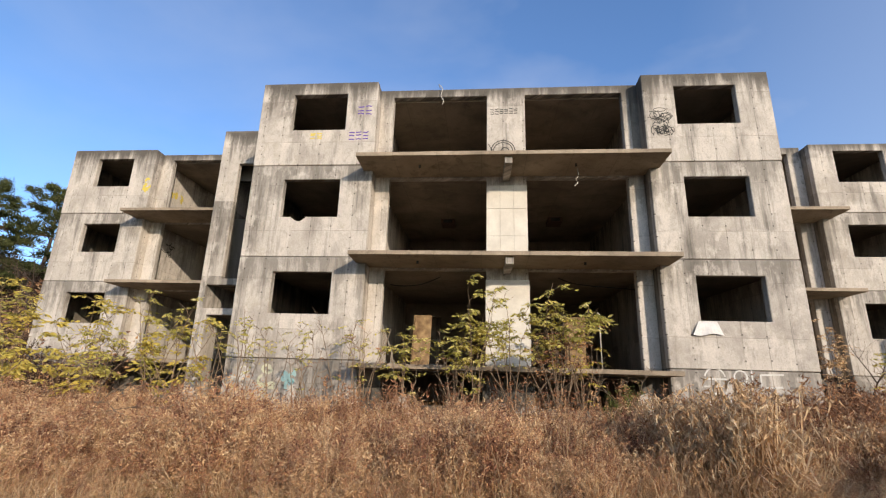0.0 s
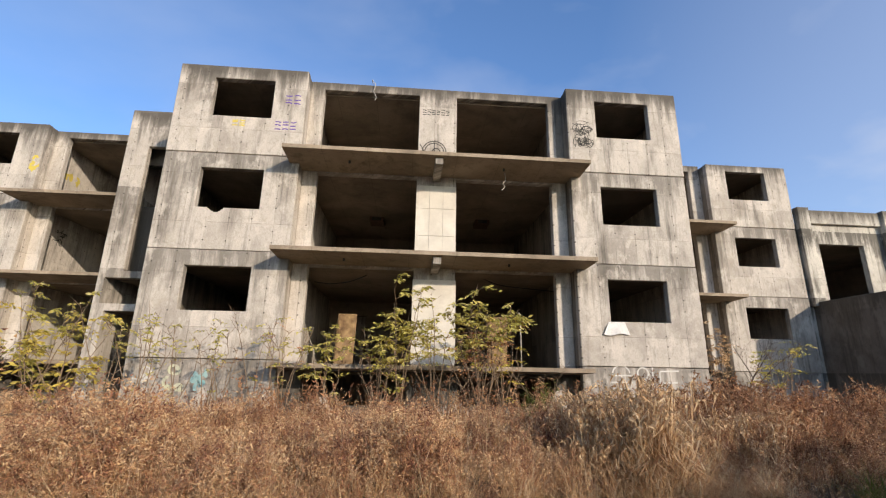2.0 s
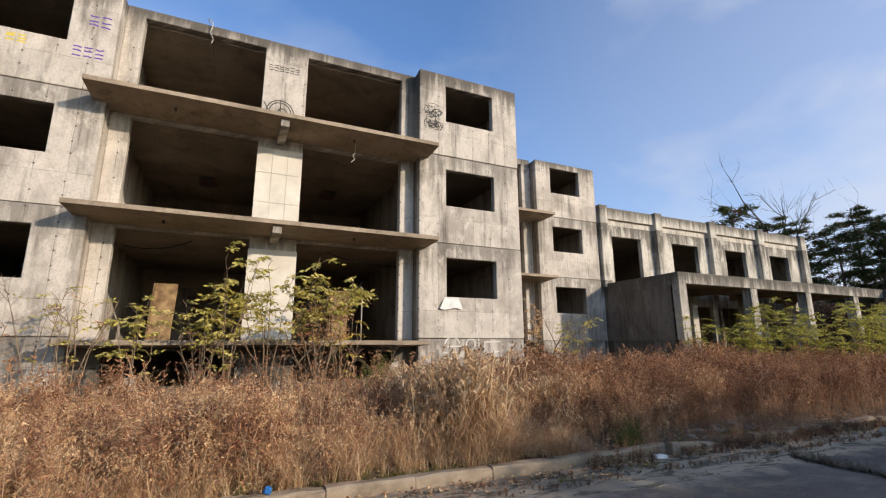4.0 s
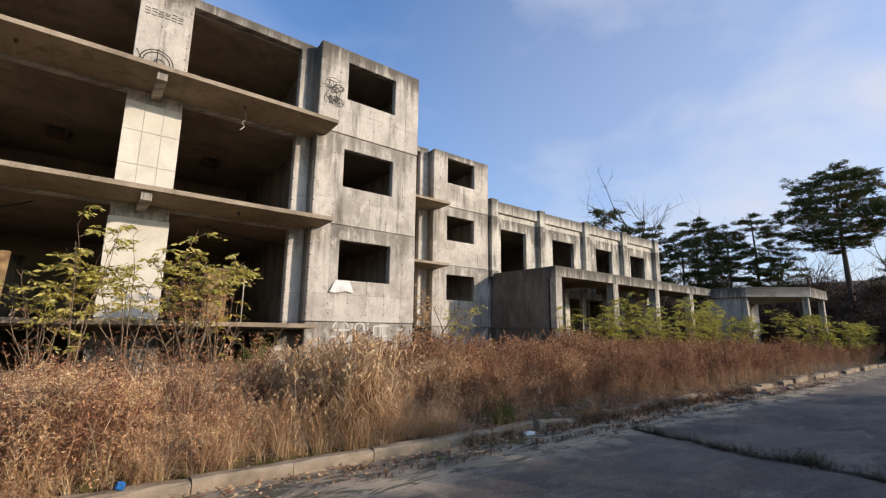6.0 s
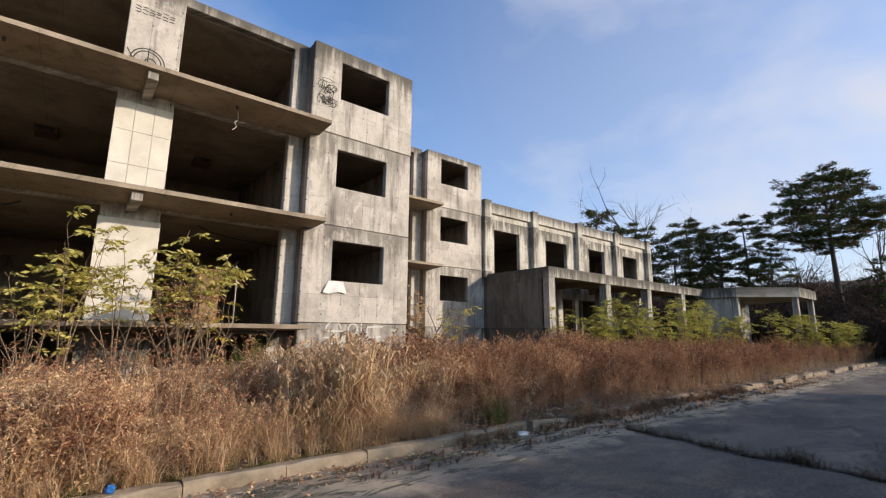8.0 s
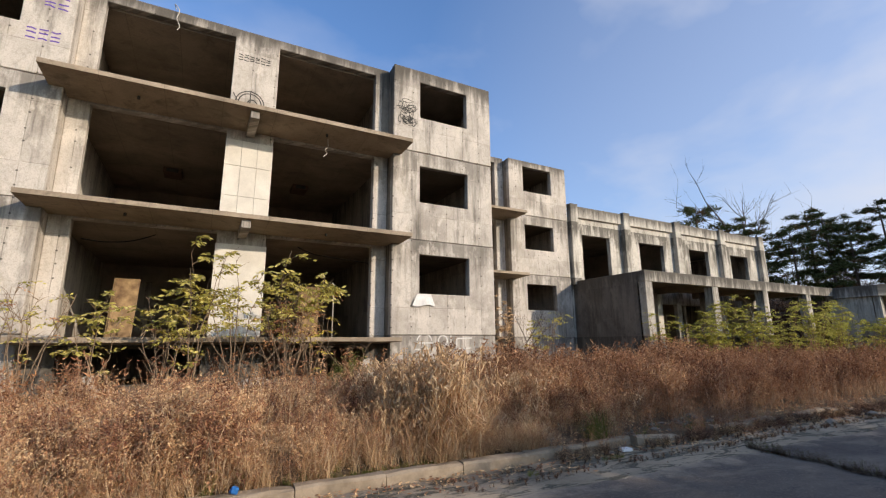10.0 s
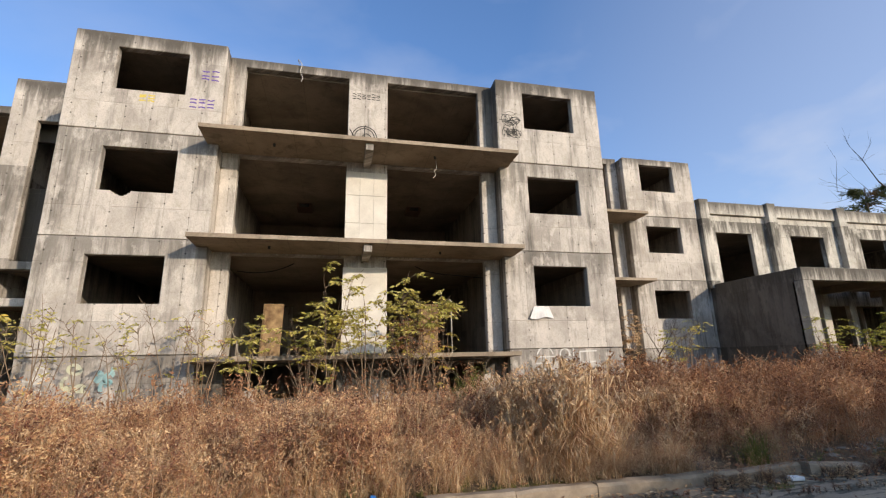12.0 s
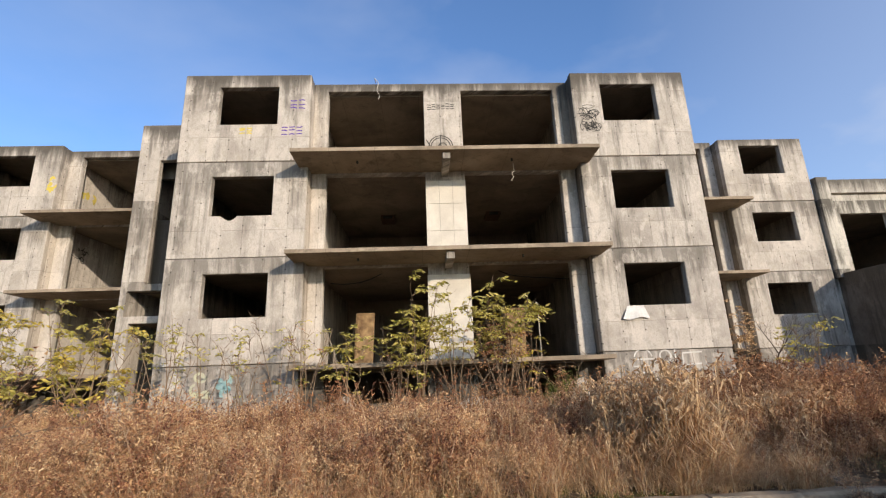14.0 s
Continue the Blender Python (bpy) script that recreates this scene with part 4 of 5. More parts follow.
def grass_kind(seed, blades=26):
    """A tuft of long arching blades."""
    rng, t = np.random.default_rng(seed), Tris()
    for k in range(blades):
        a, top, fall = rng.uniform(0, 6.283), rng.uniform(0.35, 1.0), rng.uniform(0.2, 0.75)
        out = np.array([math.cos(a), math.sin(a), 0])
        p = rng.normal(0, 0.05, 3) * (1, 1, 0)
        pts = [p + out * fall * s * s + np.array([0, 0, top * (s - 0.75 * fall * s * s * s)]) for s in (0, 0.35, 0.7, 1.0)]
        t.strip(pts, [0.004, 0.0045, 0.003, 0.0008], np.array([-out[1], out[0], 0]), 0)
    return t.arrays()


def plume_kind(seed):
    """A sheaf of upright straws, each with a drooping feathery head and a few hanging blades."""
    rng, t = np.random.default_rng(seed), Tris()
    for k in range(6):
        a, top, out = rng.uniform(0, 6.283), rng.uniform(0.65, 1.0), rng.uniform(0.03, 0.16)
        way = np.array([math.cos(a), math.sin(a), 0])
        side = np.array([-way[1], way[0], 0])
        p = rng.normal(0, 0.05, 3) * (1, 1, 0)
        pts = [p + way * out * s * s + np.array([0, 0, top * s]) for s in (0, 0.4, 0.75, 1.0)]
        tip = pts[3] + way * rng.uniform(0.07, 0.13) - np.array([0, 0, rng.uniform(0.02, 0.08)])
        t.strip(pts + [tip], [0.005, 0.0045, 0.004, 0.004, 0.002], side, 0)
        for j in range(16):
            q = pts[2] + (pts[3] - pts[2]) * rng.uniform(0.4, 1) if j < 8 else pts[3] + (tip - pts[3]) * rng.uniform()
            d, e, s = unit(rng) - np.array([0, 0, 0.7]), unit(rng), rng.uniform(0.03, 0.07)
            t.tri(q - e * s * 0.18, q + e * s * 0.18, q + d * s, 0)
        for j in range(3):
            b, h = rng.uniform(0, 6.283), rng.uniform(0.15, 0.6) * top
            w = np.array([math.cos(b), math.sin(b), 0])
            q = p + np.array([0, 0, h])
            t.strip([q, q + w * 0.12 + np.array([0, 0, 0.14]), q + w * 0.27 + np.array([0, 0, 0.06])], [0.006, 0.007, 0.002], np.array([-w[1], w[0], 0]), 0)
    return t.arrays()


def leafy(t, rng, p, way, long, size, m, pairs=5):
    """A feathered leaf: a midrib with pairs of leaflets."""
    way = way / np.linalg.norm(way)
    side = np.cross(way, (0, 0, 1.0))
    side /= np.linalg.norm(side) + 1e-6
    for k in range(pairs + 1):
        s = (k + 0.6) / (pairs + 0.8)
        q = p + way * long * s - np.array([0, 0, 0.35 * long * s * s])
        for sgn in ((-1, 1) if k < pairs else (0,)):
            d = side * sgn * 0.85 + way * (0.5 if sgn else 1.0) + np.array([0, 0, rng.uniform(-0.95, 0.15)])
            d /= np.linalg.norm(d)
            w = np.cross(d, np.array([0, 0, 1.0]) + rng.normal(0, 0.9, 3))
            w /= np.linalg.norm(w) + 1e-6
            L = size * rng.uniform(0.7, 1.15)
            a, b, c, e = q, q + d * L * 0.5 + w * L * 0.2, q + d * L, q + d * L * 0.5 - w * L * 0.2
            n = len(t.v)
            t.v += [a, b, c, e]
            t.f += [(n, n + 1, n + 2), (n, n + 2, n + 3)]
            t.m += [m, m]


def verge(name, label, variants, places, materials, seed):
    rng = np.random.default_rng(seed)
    v, f, m = scattered(variants, places, rng)
    ob = new(name, sheet(v, f, m, name, materials))
    return tagged(ob, label, "weeds", kind="stuff")


def strewn(count, x0, x1, y0, y1, lo, hi, seed, keep=None):
    rng = np.random.default_rng(seed)
    got = []
    while len(got) < count:
        x, y = rng.uniform(x0, x1), rng.uniform(y0, y1)
        if keep and not keep(x, y, rng):
            continue
        clump = noise.noise(Vector((x * 1.5, y * 1.5, 7)))
        if seed < 12 and clump < -0.10 and rng.uniform() < 0.85:
            continue
        lift = 0.74 + 0.40 * noise.noise(Vector((x * 0.45, y * 0.45, seed))) + 0.55 * clump
        got.append((x, y, height(x, y) - 0.03, rng.uniform(lo, hi) * lift * 1.3))
    return got


WEEDS = [weed_kind(k) for k in range(14)]
STALKS = [stalk_kind(k) for k in range(40, 48)]
TUFTS = [grass_kind(k) for k in range(60, 70)]
PLUMES = [plume_kind(k) for k in range(80, 86)]


def shelf(x, y, rng):
    """Thins the weeds out under the slab and by the walls."""
    if 4.6 < abs(x - 0.7) < 7.8 and y > 10.4:
        return rng.uniform() < 0.25
    return y < 11.3 or not -7.2 < x < 8.4


def bank(x, y, rng):
    """Leaves the stony foot of the bank nearly bare behind the broken kerb."""
    return x < 4.1 or y > 6.15 or rng.uniform() < 0.4


verge("dry_weeds", "dense dry brown feathery weeds covering the verge", WEEDS, strewn(4100, -11, 6.5, 5.4, 8.6, 0.54, 0.84, 1, bank) + strewn(2200, -17, 9, 8.6, 12.0, 0.38, 0.62, 2, shelf) + strewn(260, -8, 0.0, 5.0, 5.4, 0.4, 0.7, 44), [WEED, WEED_STALK], 1)
verge("straw_grass", "arching pale straw grass tangled along the verge", TUFTS, strewn(1100, -9, 4.6, 5.38, 6.4, 0.35, 0.75, 3) + strewn(420, -8, 0.1, 4.75, 5.4, 0.3, 0.6, 43) + strewn(150, 2.4, 3.5, 5.6, 6.9, 0.75, 1.05, 4) + strewn(500, -10, 9, 6.4, 11, 0.6, 1.0, 5) + strewn(170, 11.5, 18, 10.3, 12.2, 1.0, 1.4, 47) + strewn(260, 6, 16, 7.5, 11, 0.7, 1.1, 48, shelf), [STRAW, STRAW], 2)
verge("rust_weeds", "thin upright rust-brown stalks in a dense stand", STALKS, strewn(3000, 5.2, 24, 5.9, 11.6, 0.62, 1.0, 6, shelf) + strewn(1700, 14, 42, 5.7, 10.2, 0.6, 0.95, 7) + strewn(90, -3.4, 4.6, 9.4, 11.0, 0.65, 1.0, 41) + strewn(300, -12, 5, 6.5, 10.0, 0.7, 1.0, 49), [RUST_WEED, WEED_STALK], 3)
verge("dark_brush", "brown feathery weeds mixed through the taller stalks", WEEDS, strewn(1100, 4.6, 14, 5.5, 9.5, 0.6, 1.0, 8, bank) + strewn(150, 4.2, 9.5, 5.12, 5.5, 0.2, 0.42, 45) + strewn(90, 7, 14, 5.05, 5.5, 0.25, 0.5, 46), [RUST_WEED, WEED_STALK], 4)
verge("green_weeds", "low green and yellow weeds at the kerb", TUFTS, [(3.66 + 0.03 * (k % 5), 4.73 + 0.02 * (k % 4), 0.01, 0.09 + 0.015 * (k % 3)) for k in range(12)] + [(5.0 + 0.03 * k, 4.86 - 0.01 * (k % 3), 0.01, 0.10 + 0.02 * (k % 3)) for k in range(14)] + strewn(12, 5.45, 5.8, 5.45, 5.7, 0.5, 0.75, 61) + strewn(120, 0.8, 3.2, 5.38, 5.55, 0.10, 0.22, 62) + strewn(70, -6, 12, 5.38, 5.7, 0.12, 0.3, 9) + strewn(14, 2.6, 3.0, 9.0, 9.6, 1.0, 1.5, 10) + strewn(40, -4, 5, 5.4, 6.2, 0.2, 0.4, 11), [GREEN_WEED, GREEN_WEED], 5)


verge("straw_plumes", "pale straw stalks with drooping seed heads in one clump", PLUMES, strewn(120, 2.4, 3.45, 5.65, 6.9, 0.95, 1.25, 54) + strewn(60, -7, 2.2, 5.5, 6.6, 0.6, 0.85, 55) + strewn(60, 3.6, 5.2, 6.2, 7.6, 0.8, 1.1, 56), [STRAW, STRAW], 57)
verge("green_bush", "feathery pale green weed standing before the slab", WEEDS, strewn(15, 2.6, 3.05, 9.0, 9.6, 1.15, 1.55, 50), [GREEN_WEED, GREEN_WEED], 51)
verge("roof_weeds", "small dry weeds rooted on the porch roof edge", TUFTS, [(16.6 + 0.5 * k, 12.75 + 0.2 * (k % 3), 4.43, 0.2 + 0.1 * (k % 4)) for k in range(7)], [BRUSH, BRUSH], 52)


def crack_x(y):
    return 7.36 + 0.022 * (y - 2.0) ** 2 * (2.2 if y > 2 else 1.0) + 0.05 * math.sin(y * 4.1) + 0.03 * math.sin(y * 9.7)


def crack_weeds():
    """The joint between two lays of asphalt: earth, moss and low dark weeds in uneven tufts."""
    rng = np.random.default_rng(12)
    places = []
    while len(places) < 900:
        y = rng.uniform(-0.5, 4.4)
        thick = noise.noise(Vector((y * 2.3, 1, 4))) + 0.2
        if rng.uniform() > 0.35 + thick:
            continue
        places.append((crack_x(y) + rng.normal(0, 0.035 + 0.04 * max(0, thick)), y, 0.0, rng.uniform(0.06, 0.14) + 0.07 * max(0, thick)))
    for k in range(60):
        places.append((rng.uniform(3.5, 16), rng.normal(4.6, 0.10), 0.02, rng.uniform(0.03, 0.06)))
    for k in range(110):
        places.append((rng.normal(8.3, 0.45), rng.normal(1.02, 0.11), 0.0, rng.uniform(0.09, 0.24)))
    verge("crack_weeds", "dark low weeds growing out of the road crack", TUFTS + WEEDS, places, [BRUSH, GREEN_WEED], 13)
    bm = bmesh.new()
    a = []
    for k in range(160):
        y = 4.5 - 5.5 * k / 159
        x = crack_x(y)
        w = 0.04 + 0.045 * noise.noise(Vector((y * 3.1, 2, 0))) + 0.02 * noise.noise(Vector((y * 13, 5, 0)))
        d = 0.03 * noise.noise(Vector((y * 7, 9, 0)))
        a.append((bm.verts.new((x - max(w, 0.008) + d, y, 0.016)), bm.verts.new((x + max(w, 0.008) + d, y, 0.016))))
    for p, q in zip(a, a[1:]):
        bm.faces.new([p[0], p[1], q[1], q[0]])
    tagged(part("road_crack", bm, CRACK_EARTH, None), "earth-filled crack across the asphalt", "crack", kind="structure")


crack_weeds()


def sapling(seed, x, y, tall, spread, stems, leaves, material, label, size=0.13, low=0.45, group="saplings", thick=2.0):
    """A young tree of several thin stems, with feathered leaves on its upper twigs."""
    rng = np.random.default_rng(seed)
    z = height(x, y) - 0.05
    ob = thing("sapling", label, "sapling", group, at=(x, y, z))
    t, tips = Tris(), []
    for k in range(stems):
        wood = bmesh.new()
        a = 6.283 * k / stems + rng.uniform(-0.5, 0.5)
        top = tall * rng.uniform(0.75, 1.0)
        out = spread * rng.uniform(0.35, 1.0)
        bow = rng.normal(0, 0.06, (5, 3)) * (1, 1, 0)
        pts = [np.array([math.cos(a) * out * s ** 1.4, math.sin(a) * out * s ** 1.4, top * s]) + bow[j] * s for j, s in enumerate((0, 0.3, 0.55, 0.8, 1.0))]
        tube([Vector(p) for p in pts], [0.015, 0.012, 0.009, 0.006, 0.003], 5, wood)
        for j in range(9):
            s = rng.uniform(low, 1.0)
            i = min(3, int(s * 4))
            base = pts[i] + (pts[i + 1] - pts[i]) * rng.uniform()
            b, rise = rng.uniform(0, 6.283), rng.uniform(0.1, 0.6)
            tip = base + np.array([math.cos(b) * 0.42, math.sin(b) * 0.42, rise]) * spread * rng.uniform(0.35, 0.75)
            tube([Vector(base), Vector((base + tip) / 2 + rng.normal(0, 0.02, 3)), Vector(tip)], [0.007, 0.005, 0.002], 4, wood)
            tips.append((base, tip))
        part("stem", wood, STEM, ob)
    for k in range(int(leaves * thick)):
        base, tip = tips[rng.integers(len(tips))]
        s = rng.uniform(0.45, 1.05)
        p, a = base + (tip - base) * s, rng.uniform(0, 6.283)
        leafy(t, rng, p, np.array([math.cos(a), math.sin(a), rng.uniform(-0.2, 0.5)]), rng.uniform(0.20, 0.38), size * 0.74, 0, int(rng.integers(3, 7)))
    crown = new("crown", sheet(*t.arrays(), "crown", [material]))
    crown.parent = ob
    return ob


YG = "young yellow-green sapling before the open concrete bays"
sapling(1, -0.1, 10.35, 3.3, 1.0, 5, 50, LEAF, YG, 0.17, 0.45, "saplings", 2.3)
sapling(2, 1.7, 10.4, 3.25, 1.0, 6, 62, LEAF, YG, 0.17, 0.6, "saplings", 2.3)
sapling(7, 1.75, 10.5, 2.5, 0.8, 6, 40, RUST_WEED, "sapling with dry rust-brown leaves by the slab", 0.11, 0.45)
sapling(3, -1.75, 10.5, 2.4, 0.6, 4, 24, LEAF, YG, 0.16)
sapling(4, -0.65, 10.6, 2.3, 0.6, 4, 22, LEAF, YG, 0.15)
sapling(6, 0.65, 10.5, 3.1, 0.7, 5, 30, LEAF, YG, 0.14, 0.5)
sapling(5, 2.2, 10.5, 2.6, 0.7, 5, 20, LEAF_YELLOW, "sapling with dry yellow leaves by the ground-floor slab", 0.13)
SP = "sparse leggy sapling with few pale leaves against concrete"
for k, (x, y, h, n) in enumerate(((-5.6, 10.4, 2.9, 34), (-4.9, 10.7, 2.6, 28), (-4.1, 10.3, 2.6, 28), (-3.3, 10.8, 2.7, 26), (-2.6, 10.5, 2.6, 26), (-6.3, 10.5, 2.8, 36), (-5.2, 10.0, 2.3, 20))):
    sapling(20 + k, x, y, h, 0.75, 3, n, LEAF, SP, 0.12, 0.4, "saplings", 0.6)
YL = "autumn-yellow sapling in front of the set-back block"
for k, (x, y, h, n) in enumerate(((-8.3, 11.2, 3.2, 34), (-10.3, 11.4, 2.9, 40), (-7.4, 10.8, 2.8, 26), (-9.2, 10.6, 2.3, 30), (-11.3, 10.0, 1.9, 30), (-12.6, 11.3, 3.4, 46), (-12.0, 10.2, 2.4, 40), (-8.6, 9.2, 1.7, 22), (-10.0, 8.8, 1.5, 20), (-13.6, 11.8, 3.4, 46), (-14.2, 10.4, 2.8, 40), (-6.7, 9.6, 1.6, 16))):
    sapling(40 + k, x, y, h, 0.95, 5, int(n * 0.95), LEAF_YELLOW if k % 3 else LEAF, YL, 0.19, 0.35, "saplings", 1.9)
SH = "bright yellow-green shrub growing by the porch"
rng = random.Random(5)
for k in range(26):
    x = 17.6 + 0.85 * k
    sapling(80 + k, x + rng.uniform(-0.4, 0.4), max(6.6, 11.0 + rng.uniform(-0.9, 0.7) - max(0, x - 29) * 0.72), rng.uniform(2.2, 3.3) * (0.75 if x < 19 else 1.0) * (1 if x < 34 else 0.8), 0.95, 6, rng.randint(36, 66), LEAF_GREEN, SH, 0.17, 0.25, "shrubs by the porch")
sapling(130, 15.3, 11.6, 2.7, 0.5, 4, 22, LEAF_GREEN, SH, 0.14, 0.3, "shrubs by the porch")
sapling(131, 9.6, 11.2, 2.3, 0.7, 5, 18, LEAF, "thin sapling beside the wing corner", 0.12)
sapling(132, 8.7, 10.6, 2.0, 0.6, 5, 8, LEAF_YELLOW, "nearly bare sapling beside the wing corner", 0.12)
sapling(133, 10.7, 15.0, 3.2, 0.6, 6, 60, STRAW, "dried tan vine tangle at the foot of the set-back block", 0.13, 0.2)
TW = "leafless reddish shrub before the ground-floor slab"
for k, (x, y, h) in enumerate(((-2.7, 10.4, 2.2), (0.9, 10.2, 1.9), (1.5, 10.0, 2.0), (2.3, 10.4, 1.9), (-0.6, 10.1, 1.7), (3.2, 10.6, 1.6), (-3.9, 10.5, 2.0))):
    sapling(150 + k, x, y, h, 0.85, 4, 5, RUST_WEED, TW, 0.09, 0.25, "leafless shrubs")


def fallen_branch(seed, a, b, sag):
    """A thin bare branch lying over the weeds."""
    rng = np.random.default_rng(seed)
    ob = thing("fallen_branch", "thin bare branch lying across the dry weeds", "branch", "bare branches in the weeds")
    a, b = np.array(a), np.array(b)
    pts = [a + (b - a) * s + np.array([0, 0, sag * 4 * s * (1 - s)]) + rng.normal(0, 0.025, 3) for s in np.linspace(0, 1, 8)]
    part("stem", tube([Vector(p) for p in pts], [0.014 - 0.0012 * k for k in range(8)], 5), STEM, ob)
    for k in range(4):
        p = pts[2 + k]
        q = p + (b - a) * 0.16 + rng.normal(0, 0.14, 3)
        part("twig", tube([Vector(p), Vector((p + q) / 2 + rng.normal(0, 0.02, 3)), Vector(q)], [0.006, 0.005, 0.002], 4), STEM, ob)


fallen_branch(1, (-6.6, 6.6, 0.3), (-4.6, 6.7, 0.95), 0.25)
fallen_branch(2, (-5.6, 6.3, 0.2), (-4.2, 7.2, 1.25), 0.1)
fallen_branch(3, (-6.2, 6.5, 0.2), (-5.3, 6.6, 1.3), 0.05)
fallen_branch(4, (-4.4, 6.2, 0.3), (-6.0, 6.9, 1.0), 0.25)
fallen_branch(5, (-7.4, 8.2, 0.3), (-6.6, 8.1, 1.6), 0.05)


# ---- trees ----
def pine(seed, tall, first, reach, label, brown=0.08, flat=0.35, bend=0.4, limbs=0, profile=(0.55, 0.95, 1.0, 0.78, 0.5, 0.12)):
    """A pine: a bowed trunk, whorls of limbs and flat tufts of needles."""
    rng = np.random.default_rng(seed)
    ob = thing("pine_tree", label, "tree", "pines")
    lean = rng.normal(0, bend, 2)
    at = lambda s: np.array([lean[0] * math.sin(s * 2.2), lean[1] * math.sin(s * 2.6), tall * s])
    part("trunk", tube([Vector(at(s / 8)) for s in range(9)], [0.02 * tall * (1 - 0.85 * s / 8) for s in range(9)], 8), BARK, ob, smooth=True)
    t = Tris()
    count = limbs or int(26 + tall * 1.6)
    for k in range(count):
        s = first + (0.99 - first) * (k + rng.uniform(0, 0.8)) / count
        a = k * 2.4 + rng.uniform(-0.5, 0.5)
        shape = float(np.interp((s - first) / (1 - first), (0, 0.15, 0.35, 0.6, 0.82, 1.0), profile))
        long = reach * shape * rng.uniform(0.62, 1.08)
        p0, way = at(s), np.array([math.cos(a), math.sin(a), 0.0])
        rise = rng.uniform(-0.05, 0.28)
        pts = [p0, p0 + way * long * 0.5 + np.array([0, 0, rise * long * 0.4]), p0 + way * long + np.array([0, 0, rise * long * 0.55])]
        part("limb", tube([Vector(p) for p in pts], [0.006 * tall * (1.1 - s), 0.004 * tall * (1.1 - s), 0.01], 4), BARK, ob)
        for j in range(int(5 + long * 4.2)):
            u = 1.05 - 0.72 * rng.uniform() ** 1.5
            side = np.array([-way[1], way[0], 0]) * rng.normal(0, 0.21) * long
            c = p0 + way * long * u + side + np.array([0, 0, rise * long * 0.55 * u + rng.normal(0.06, 0.07)])
            m = 1 if rng.uniform() < brown else 0
            r = rng.uniform(0.26, 0.46) * (0.6 + reach * 0.13)
            for i in range(34):
                d = unit(rng)
                d[2] = d[2] * flat * 1.4 + 0.18
                e = np.cross(d, unit(rng))
                e /= np.linalg.norm(e) + 1e-6
                b = c + rng.normal(0, 0.22 * r, 3) * (1.4, 1.4, 0.8)
                t.tri(b - e * r * 0.07, b + e * r * 0.07, b + d * r * 0.75, m)
    crown = new("crown", sheet(*t.arrays(), "crown", [NEEDLE, NEEDLE_BROWN]))
    crown.parent = ob
    return ob


def bare_tree(seed, tall, label, thick=0.010):
    rng = np.random.default_rng(seed)
    ob = thing("bare_tree", label, "tree", "bare trees")
    trunk = bmesh.new()

    def grow(p, way, long, r, depth, wood):
        pts, q, d = [p], p, way
        for k in range(3):
            d = d + rng.normal(0, 0.13, 3) + np.array([0, 0, 0.05])
            d /= np.linalg.norm(d)
            q = q + d * long / 3
            pts.append(q)
        tube([Vector(v) for v in pts], [r, r * 0.85, r * 0.7, r * 0.5], 5 if depth < 2 else 3, wood)
        if depth < 4:
            for k in range((6, 4, 3, 3)[depth]):
                s = int(rng.integers(1, 4))
                b = d + rng.normal(0, 0.55, 3)
                b[2] = abs(b[2]) * 0.7 + 0.25
                own = bmesh.new() if depth == 0 else wood
                grow(pts[s], b / np.linalg.norm(b), long * rng.uniform(0.5, 0.75), r * 0.45, depth + 1, own)
                if depth == 0:
                    part("branch", own, BARK, ob)

    grow(np.zeros(3), np.array([0, 0, 1.0]), tall * 0.42, thick * tall, 0, trunk)
    part("trunk", trunk, BARK, ob)
    return ob


PL = "dark green layered pine tree on the wooded bank"
big = pine(1, 13.4, 0.50, 4.3, "tall umbrella-crowned dark pine tree beyond the road", 0.13, 0.30, 0.25, 74, (0.5, 0.9, 1.0, 0.92, 0.68, 0.3))
big.location = (47.0, 8.3, height(47, 8.3) - 0.4)
mid = pine(2, 9.0, 0.42, 2.3, PL, 0.06, 0.35, 0.5, 26, (0.5, 0.8, 1.0, 0.9, 0.7, 0.2))
mid.location = (41.8, 16.6, height(41.8, 16.6) - 0.3)
mid.scale = (1.2, 1.2, 1.2)
for x, y, s, a in ((43.2, 13.6, 1.2, 40), (42.2, 14.9, 1.08, 120), (39.0, 24.4, 1.5, 250), (40.0, 21.4, 1.3, 10), (45.5, 19.0, 1.25, 77), (45.3, 5.0, 0.72, 130), (47.5, 3.4, 0.8, 300), (44.6, 11.9, 0.85, 200), (41.2, 18.6, 1.1, 320)):
    t = copy_thing(mid, pose(x, y, height(x, y) - 0.3, 0, 0, a))
    t.scale = (s, s, s)
west = pine(5, 8.0, 0.25, 2.7, "bushy green pine tree on the leafy slope", 0.03, 0.6)
west.location = (-24.5, 20.0, height(-24.5, 20) - 0.3)
for x, y, s, a in ((-28.0, 19.5, 1.0, 60), (-27.0, 24.5, 1.1, 150), (-23.0, 26.5, 0.9, 220), (-31.5, 17.5, 0.95, 20)):
    t = copy_thing(west, pose(x, y, height(x, y) - 0.3, 0, 0, a))
    t.scale = (s, s, s)

bare = bare_tree(3, 17.0, "leafless grey tree standing above the annex roof")
bare.location = (38.2, 21.2, height(38.2, 21.2) + 0.0)
bare.rotation_euler.z = radians(90)
bare.scale = (1.22, 1.22, 1.22)
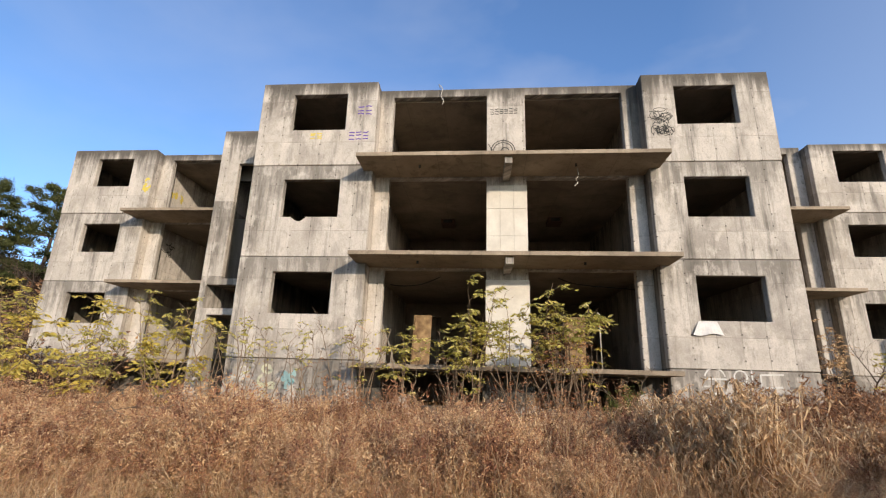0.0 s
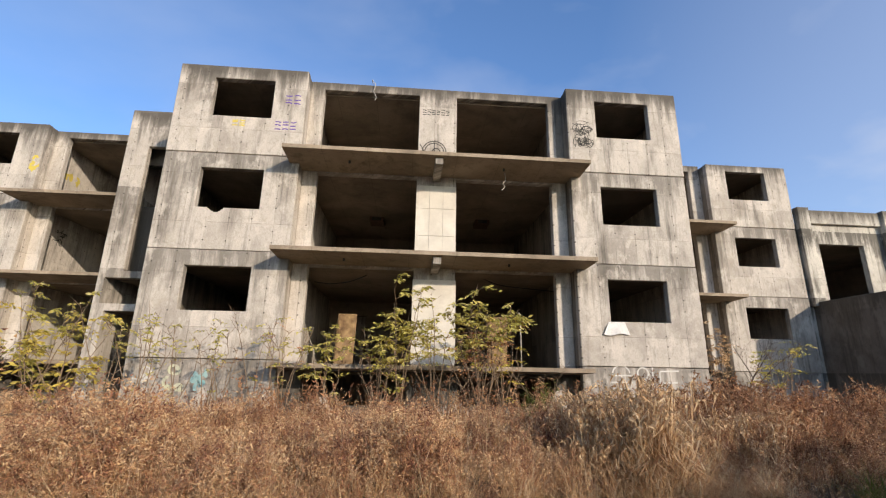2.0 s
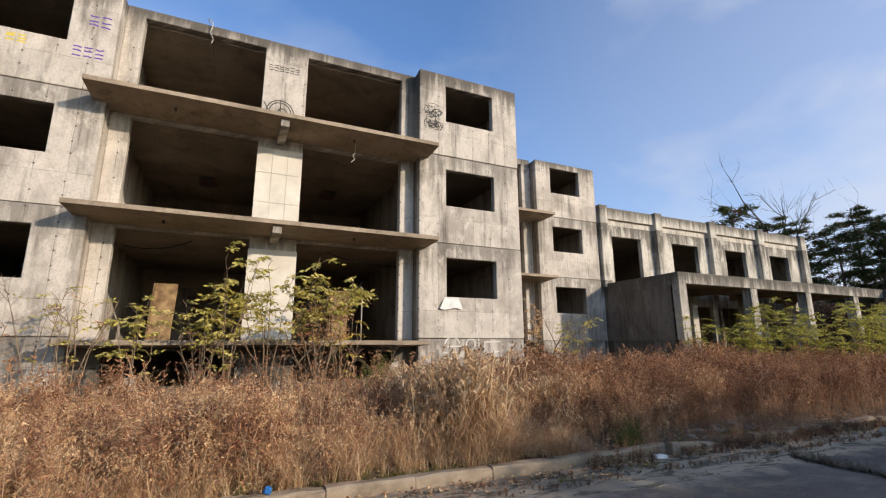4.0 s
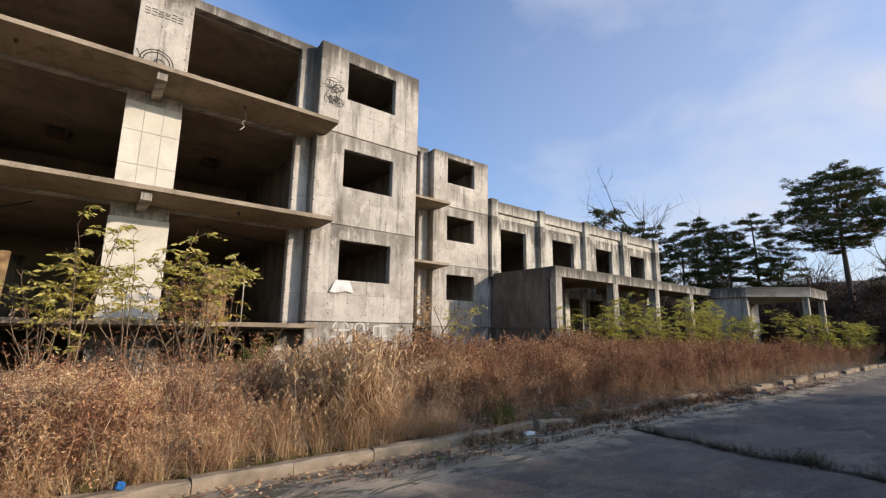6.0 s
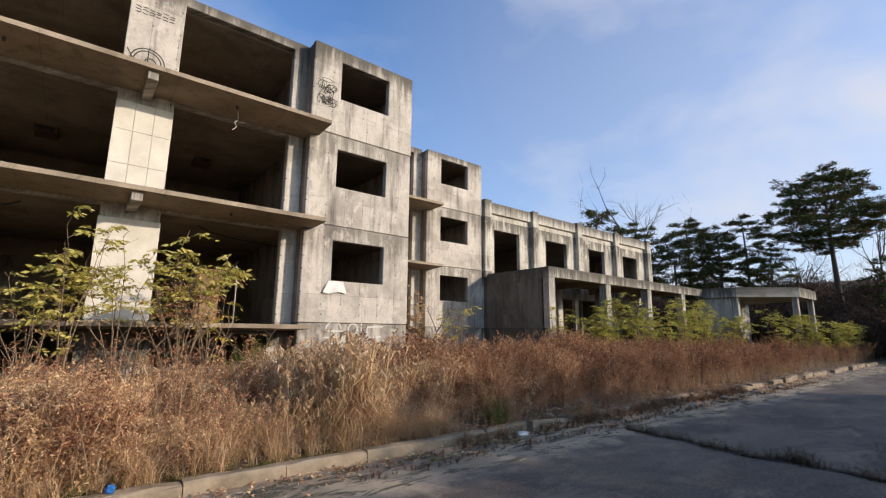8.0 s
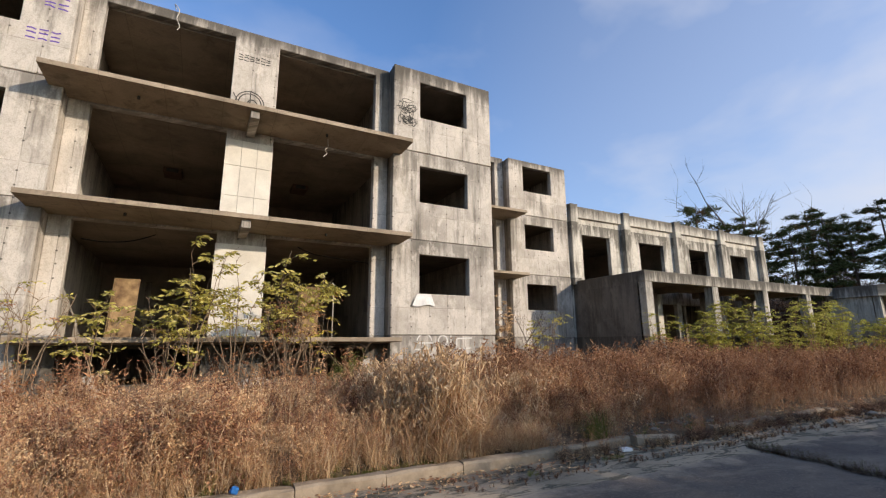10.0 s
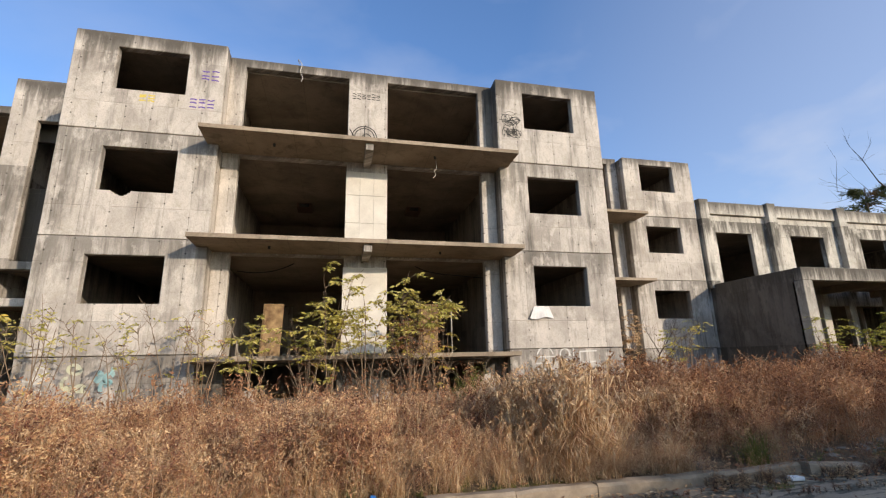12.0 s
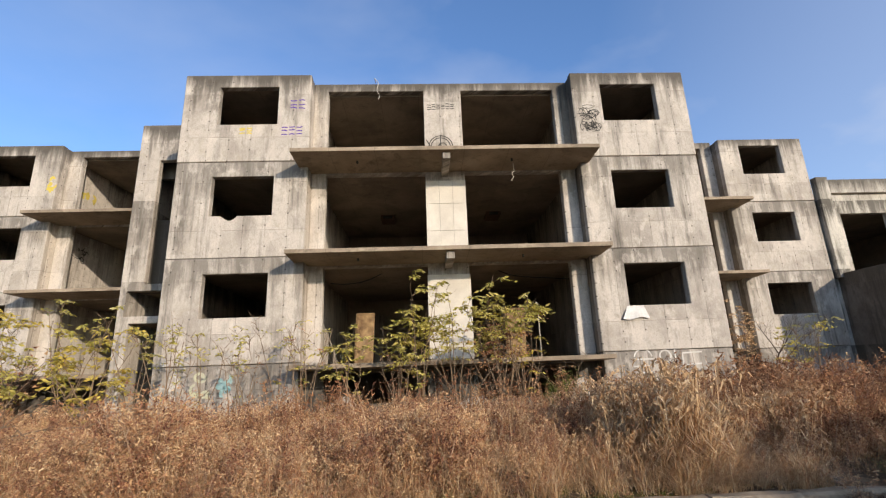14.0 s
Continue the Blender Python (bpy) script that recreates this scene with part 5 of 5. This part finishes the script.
for x, y, s, a in ((45.5, 11.6, 0.6, 30), (46.5, 10.2, 0.55, 100), (43.5, 9.9, 0.5, 160), (49, 16.5, 0.6, 220), (50.5, 7.0, 0.7, 290), (47.0, 14.5, 0.62, 330), (41.5, 18.5, 0.5, 70), (48.5, 5.6, 0.6, 10), (-21.5, 21.5, 0.4, 60), (-24.0, 17.5, 0.4, 160), (-20.3, 19.6, 0.42, 250), (10.1, 13.8, 0.22, 40)):
    t = copy_thing(bare, pose(x, y, height(x, y) - 0.2, 0, 0, a))
    t.scale = (s, s, s)


def brush_kind(seed):
    rng, t = np.random.default_rng(seed), Tris()
    for k in range(26):
        a, out, top = rng.uniform(0, 6.283), rng.uniform(0.05, 0.5), rng.uniform(0.5, 1.0)
        way = np.array([math.cos(a) * out, math.sin(a) * out, top])
        pts = [way * s + rng.normal(0, 0.03, 3) * s for s in (0, 0.4, 0.75, 1.0)]
        t.strip(pts, [0.008, 0.006, 0.004, 0.002], np.array([-math.sin(a), math.cos(a), 0]), 0)
        for j in range(9):
            p = pts[1] + (pts[3] - pts[1]) * rng.uniform()
            d = unit(rng) * rng.uniform(0.08, 0.2)
            d[2] = abs(d[2])
            e = unit(rng) * 0.006
            t.tri(p - e, p + e, p + d, 0)
        for j in range(5):
            p, d, e = pts[1] + (pts[3] - pts[1]) * rng.uniform() + rng.normal(0, 0.05, 3), unit(rng) * 0.06, unit(rng) * 0.025
            t.tri(p - e, p + e, p + d, 1)
    return t.arrays()


BUSHES = [brush_kind(k) for k in range(6)]
verge("bank_brush", "tangled bare brown brush on the wooded bank", BUSHES, strewn(520, 40.5, 56, -8, 26, 1.6, 3.2, 31) + strewn(120, 40, 44, -2, 14, 1.0, 1.8, 33) + strewn(170, 40.5, 46, -2, 9, 1.9, 3.0, 37), [BRUSH, BRUSH], 31)
verge("slope_brush", "tangled rust-brown brush on the leafy slope", BUSHES, strewn(520, -36, -17.6, 11, 28, 1.4, 2.8, 32) + strewn(160, -20, -13, 11.5, 15.5, 0.9, 1.6, 34), [BRUSH, WEED], 32)

# the row of trees across the road, whose shade lies on the asphalt
for k in range(31):
    x = 12.5 + (1.2 * k if k < 10 else 12.0 + 1.9 * (k - 10)) + rng.uniform(-0.3, 0.4)
    s = rng.uniform(*((0.55, 0.60) if x < 13.9 else (0.68, 0.75) if x < 18.5 else (0.60, 0.67) if x < 24 else (0.46, 0.58)))
    t = copy_thing(mid, pose(x, -8.6 + rng.uniform(-0.8, 0.8), -0.1, 0, 0, rng.uniform(0, 360)))
    t.scale = (s, s, s)
verge("roadside_brush", "bare brown brush along the far side of the road", BUSHES, strewn(180, 12.6, 25, -9.8, -7.6, 2.6, 4.4, 35) + strewn(330, 25, 62, -9.8, -7.6, 1.9, 3.4, 36), [BRUSH, BRUSH], 35)


def litter():
    """Fallen leaves and twigs along the gutter and at the foot of the kerb."""
    rng, t = np.random.default_rng(77), Tris()
    for k in range(5200):
        x = rng.uniform(-3, 24)
        y = 5.2 - abs(rng.normal(0, 0.28)) if rng.uniform() < 0.7 else rng.uniform(5.4, 5.9)
        z = (0.03 if y < 5.25 else height(x, y) + 0.02) + rng.uniform(0, 0.03)
        p, d, e = np.array([x, y, z]), unit(rng), unit(rng)
        d[2] *= 0.35
        e[2] *= 0.4
        s = rng.uniform(0.02, 0.055)
        t.tri(p - e * s * 0.5, p + e * s * 0.5, p + d * s * 1.4, 0)
    ob = new("leaf_litter", sheet(*t.arrays(), "leaf_litter", [WEED]))
    tagged(ob, "fallen brown leaves and twigs along the gutter", "litter", kind="stuff")


litter()


def kerb_brush():
    """Small dead bushes and twigs caught along the broken kerb."""
    rng = np.random.default_rng(91)
    places = [(rng.uniform(4.4, 15), rng.normal(5.08, 0.12), 0.01, rng.uniform(0.08, 0.22)) for k in range(420)]
    places += [(rng.uniform(2.6, 20), rng.normal(4.62, 0.06), 0.01, rng.uniform(0.04, 0.09)) for k in range(420)]
    places += [(rng.uniform(2.4, 6), rng.normal(4.95, 0.05), 0.01, rng.uniform(0.03, 0.07)) for k in range(120)]
    places = [p for p in places if not (5.4 < p[0] < 5.9 and p[1] > 4.8)]
    verge("kerb_brush", "dead twiggy brush caught along the broken kerb", BUSHES, places, [BRUSH, WEED], 92)


kerb_brush()
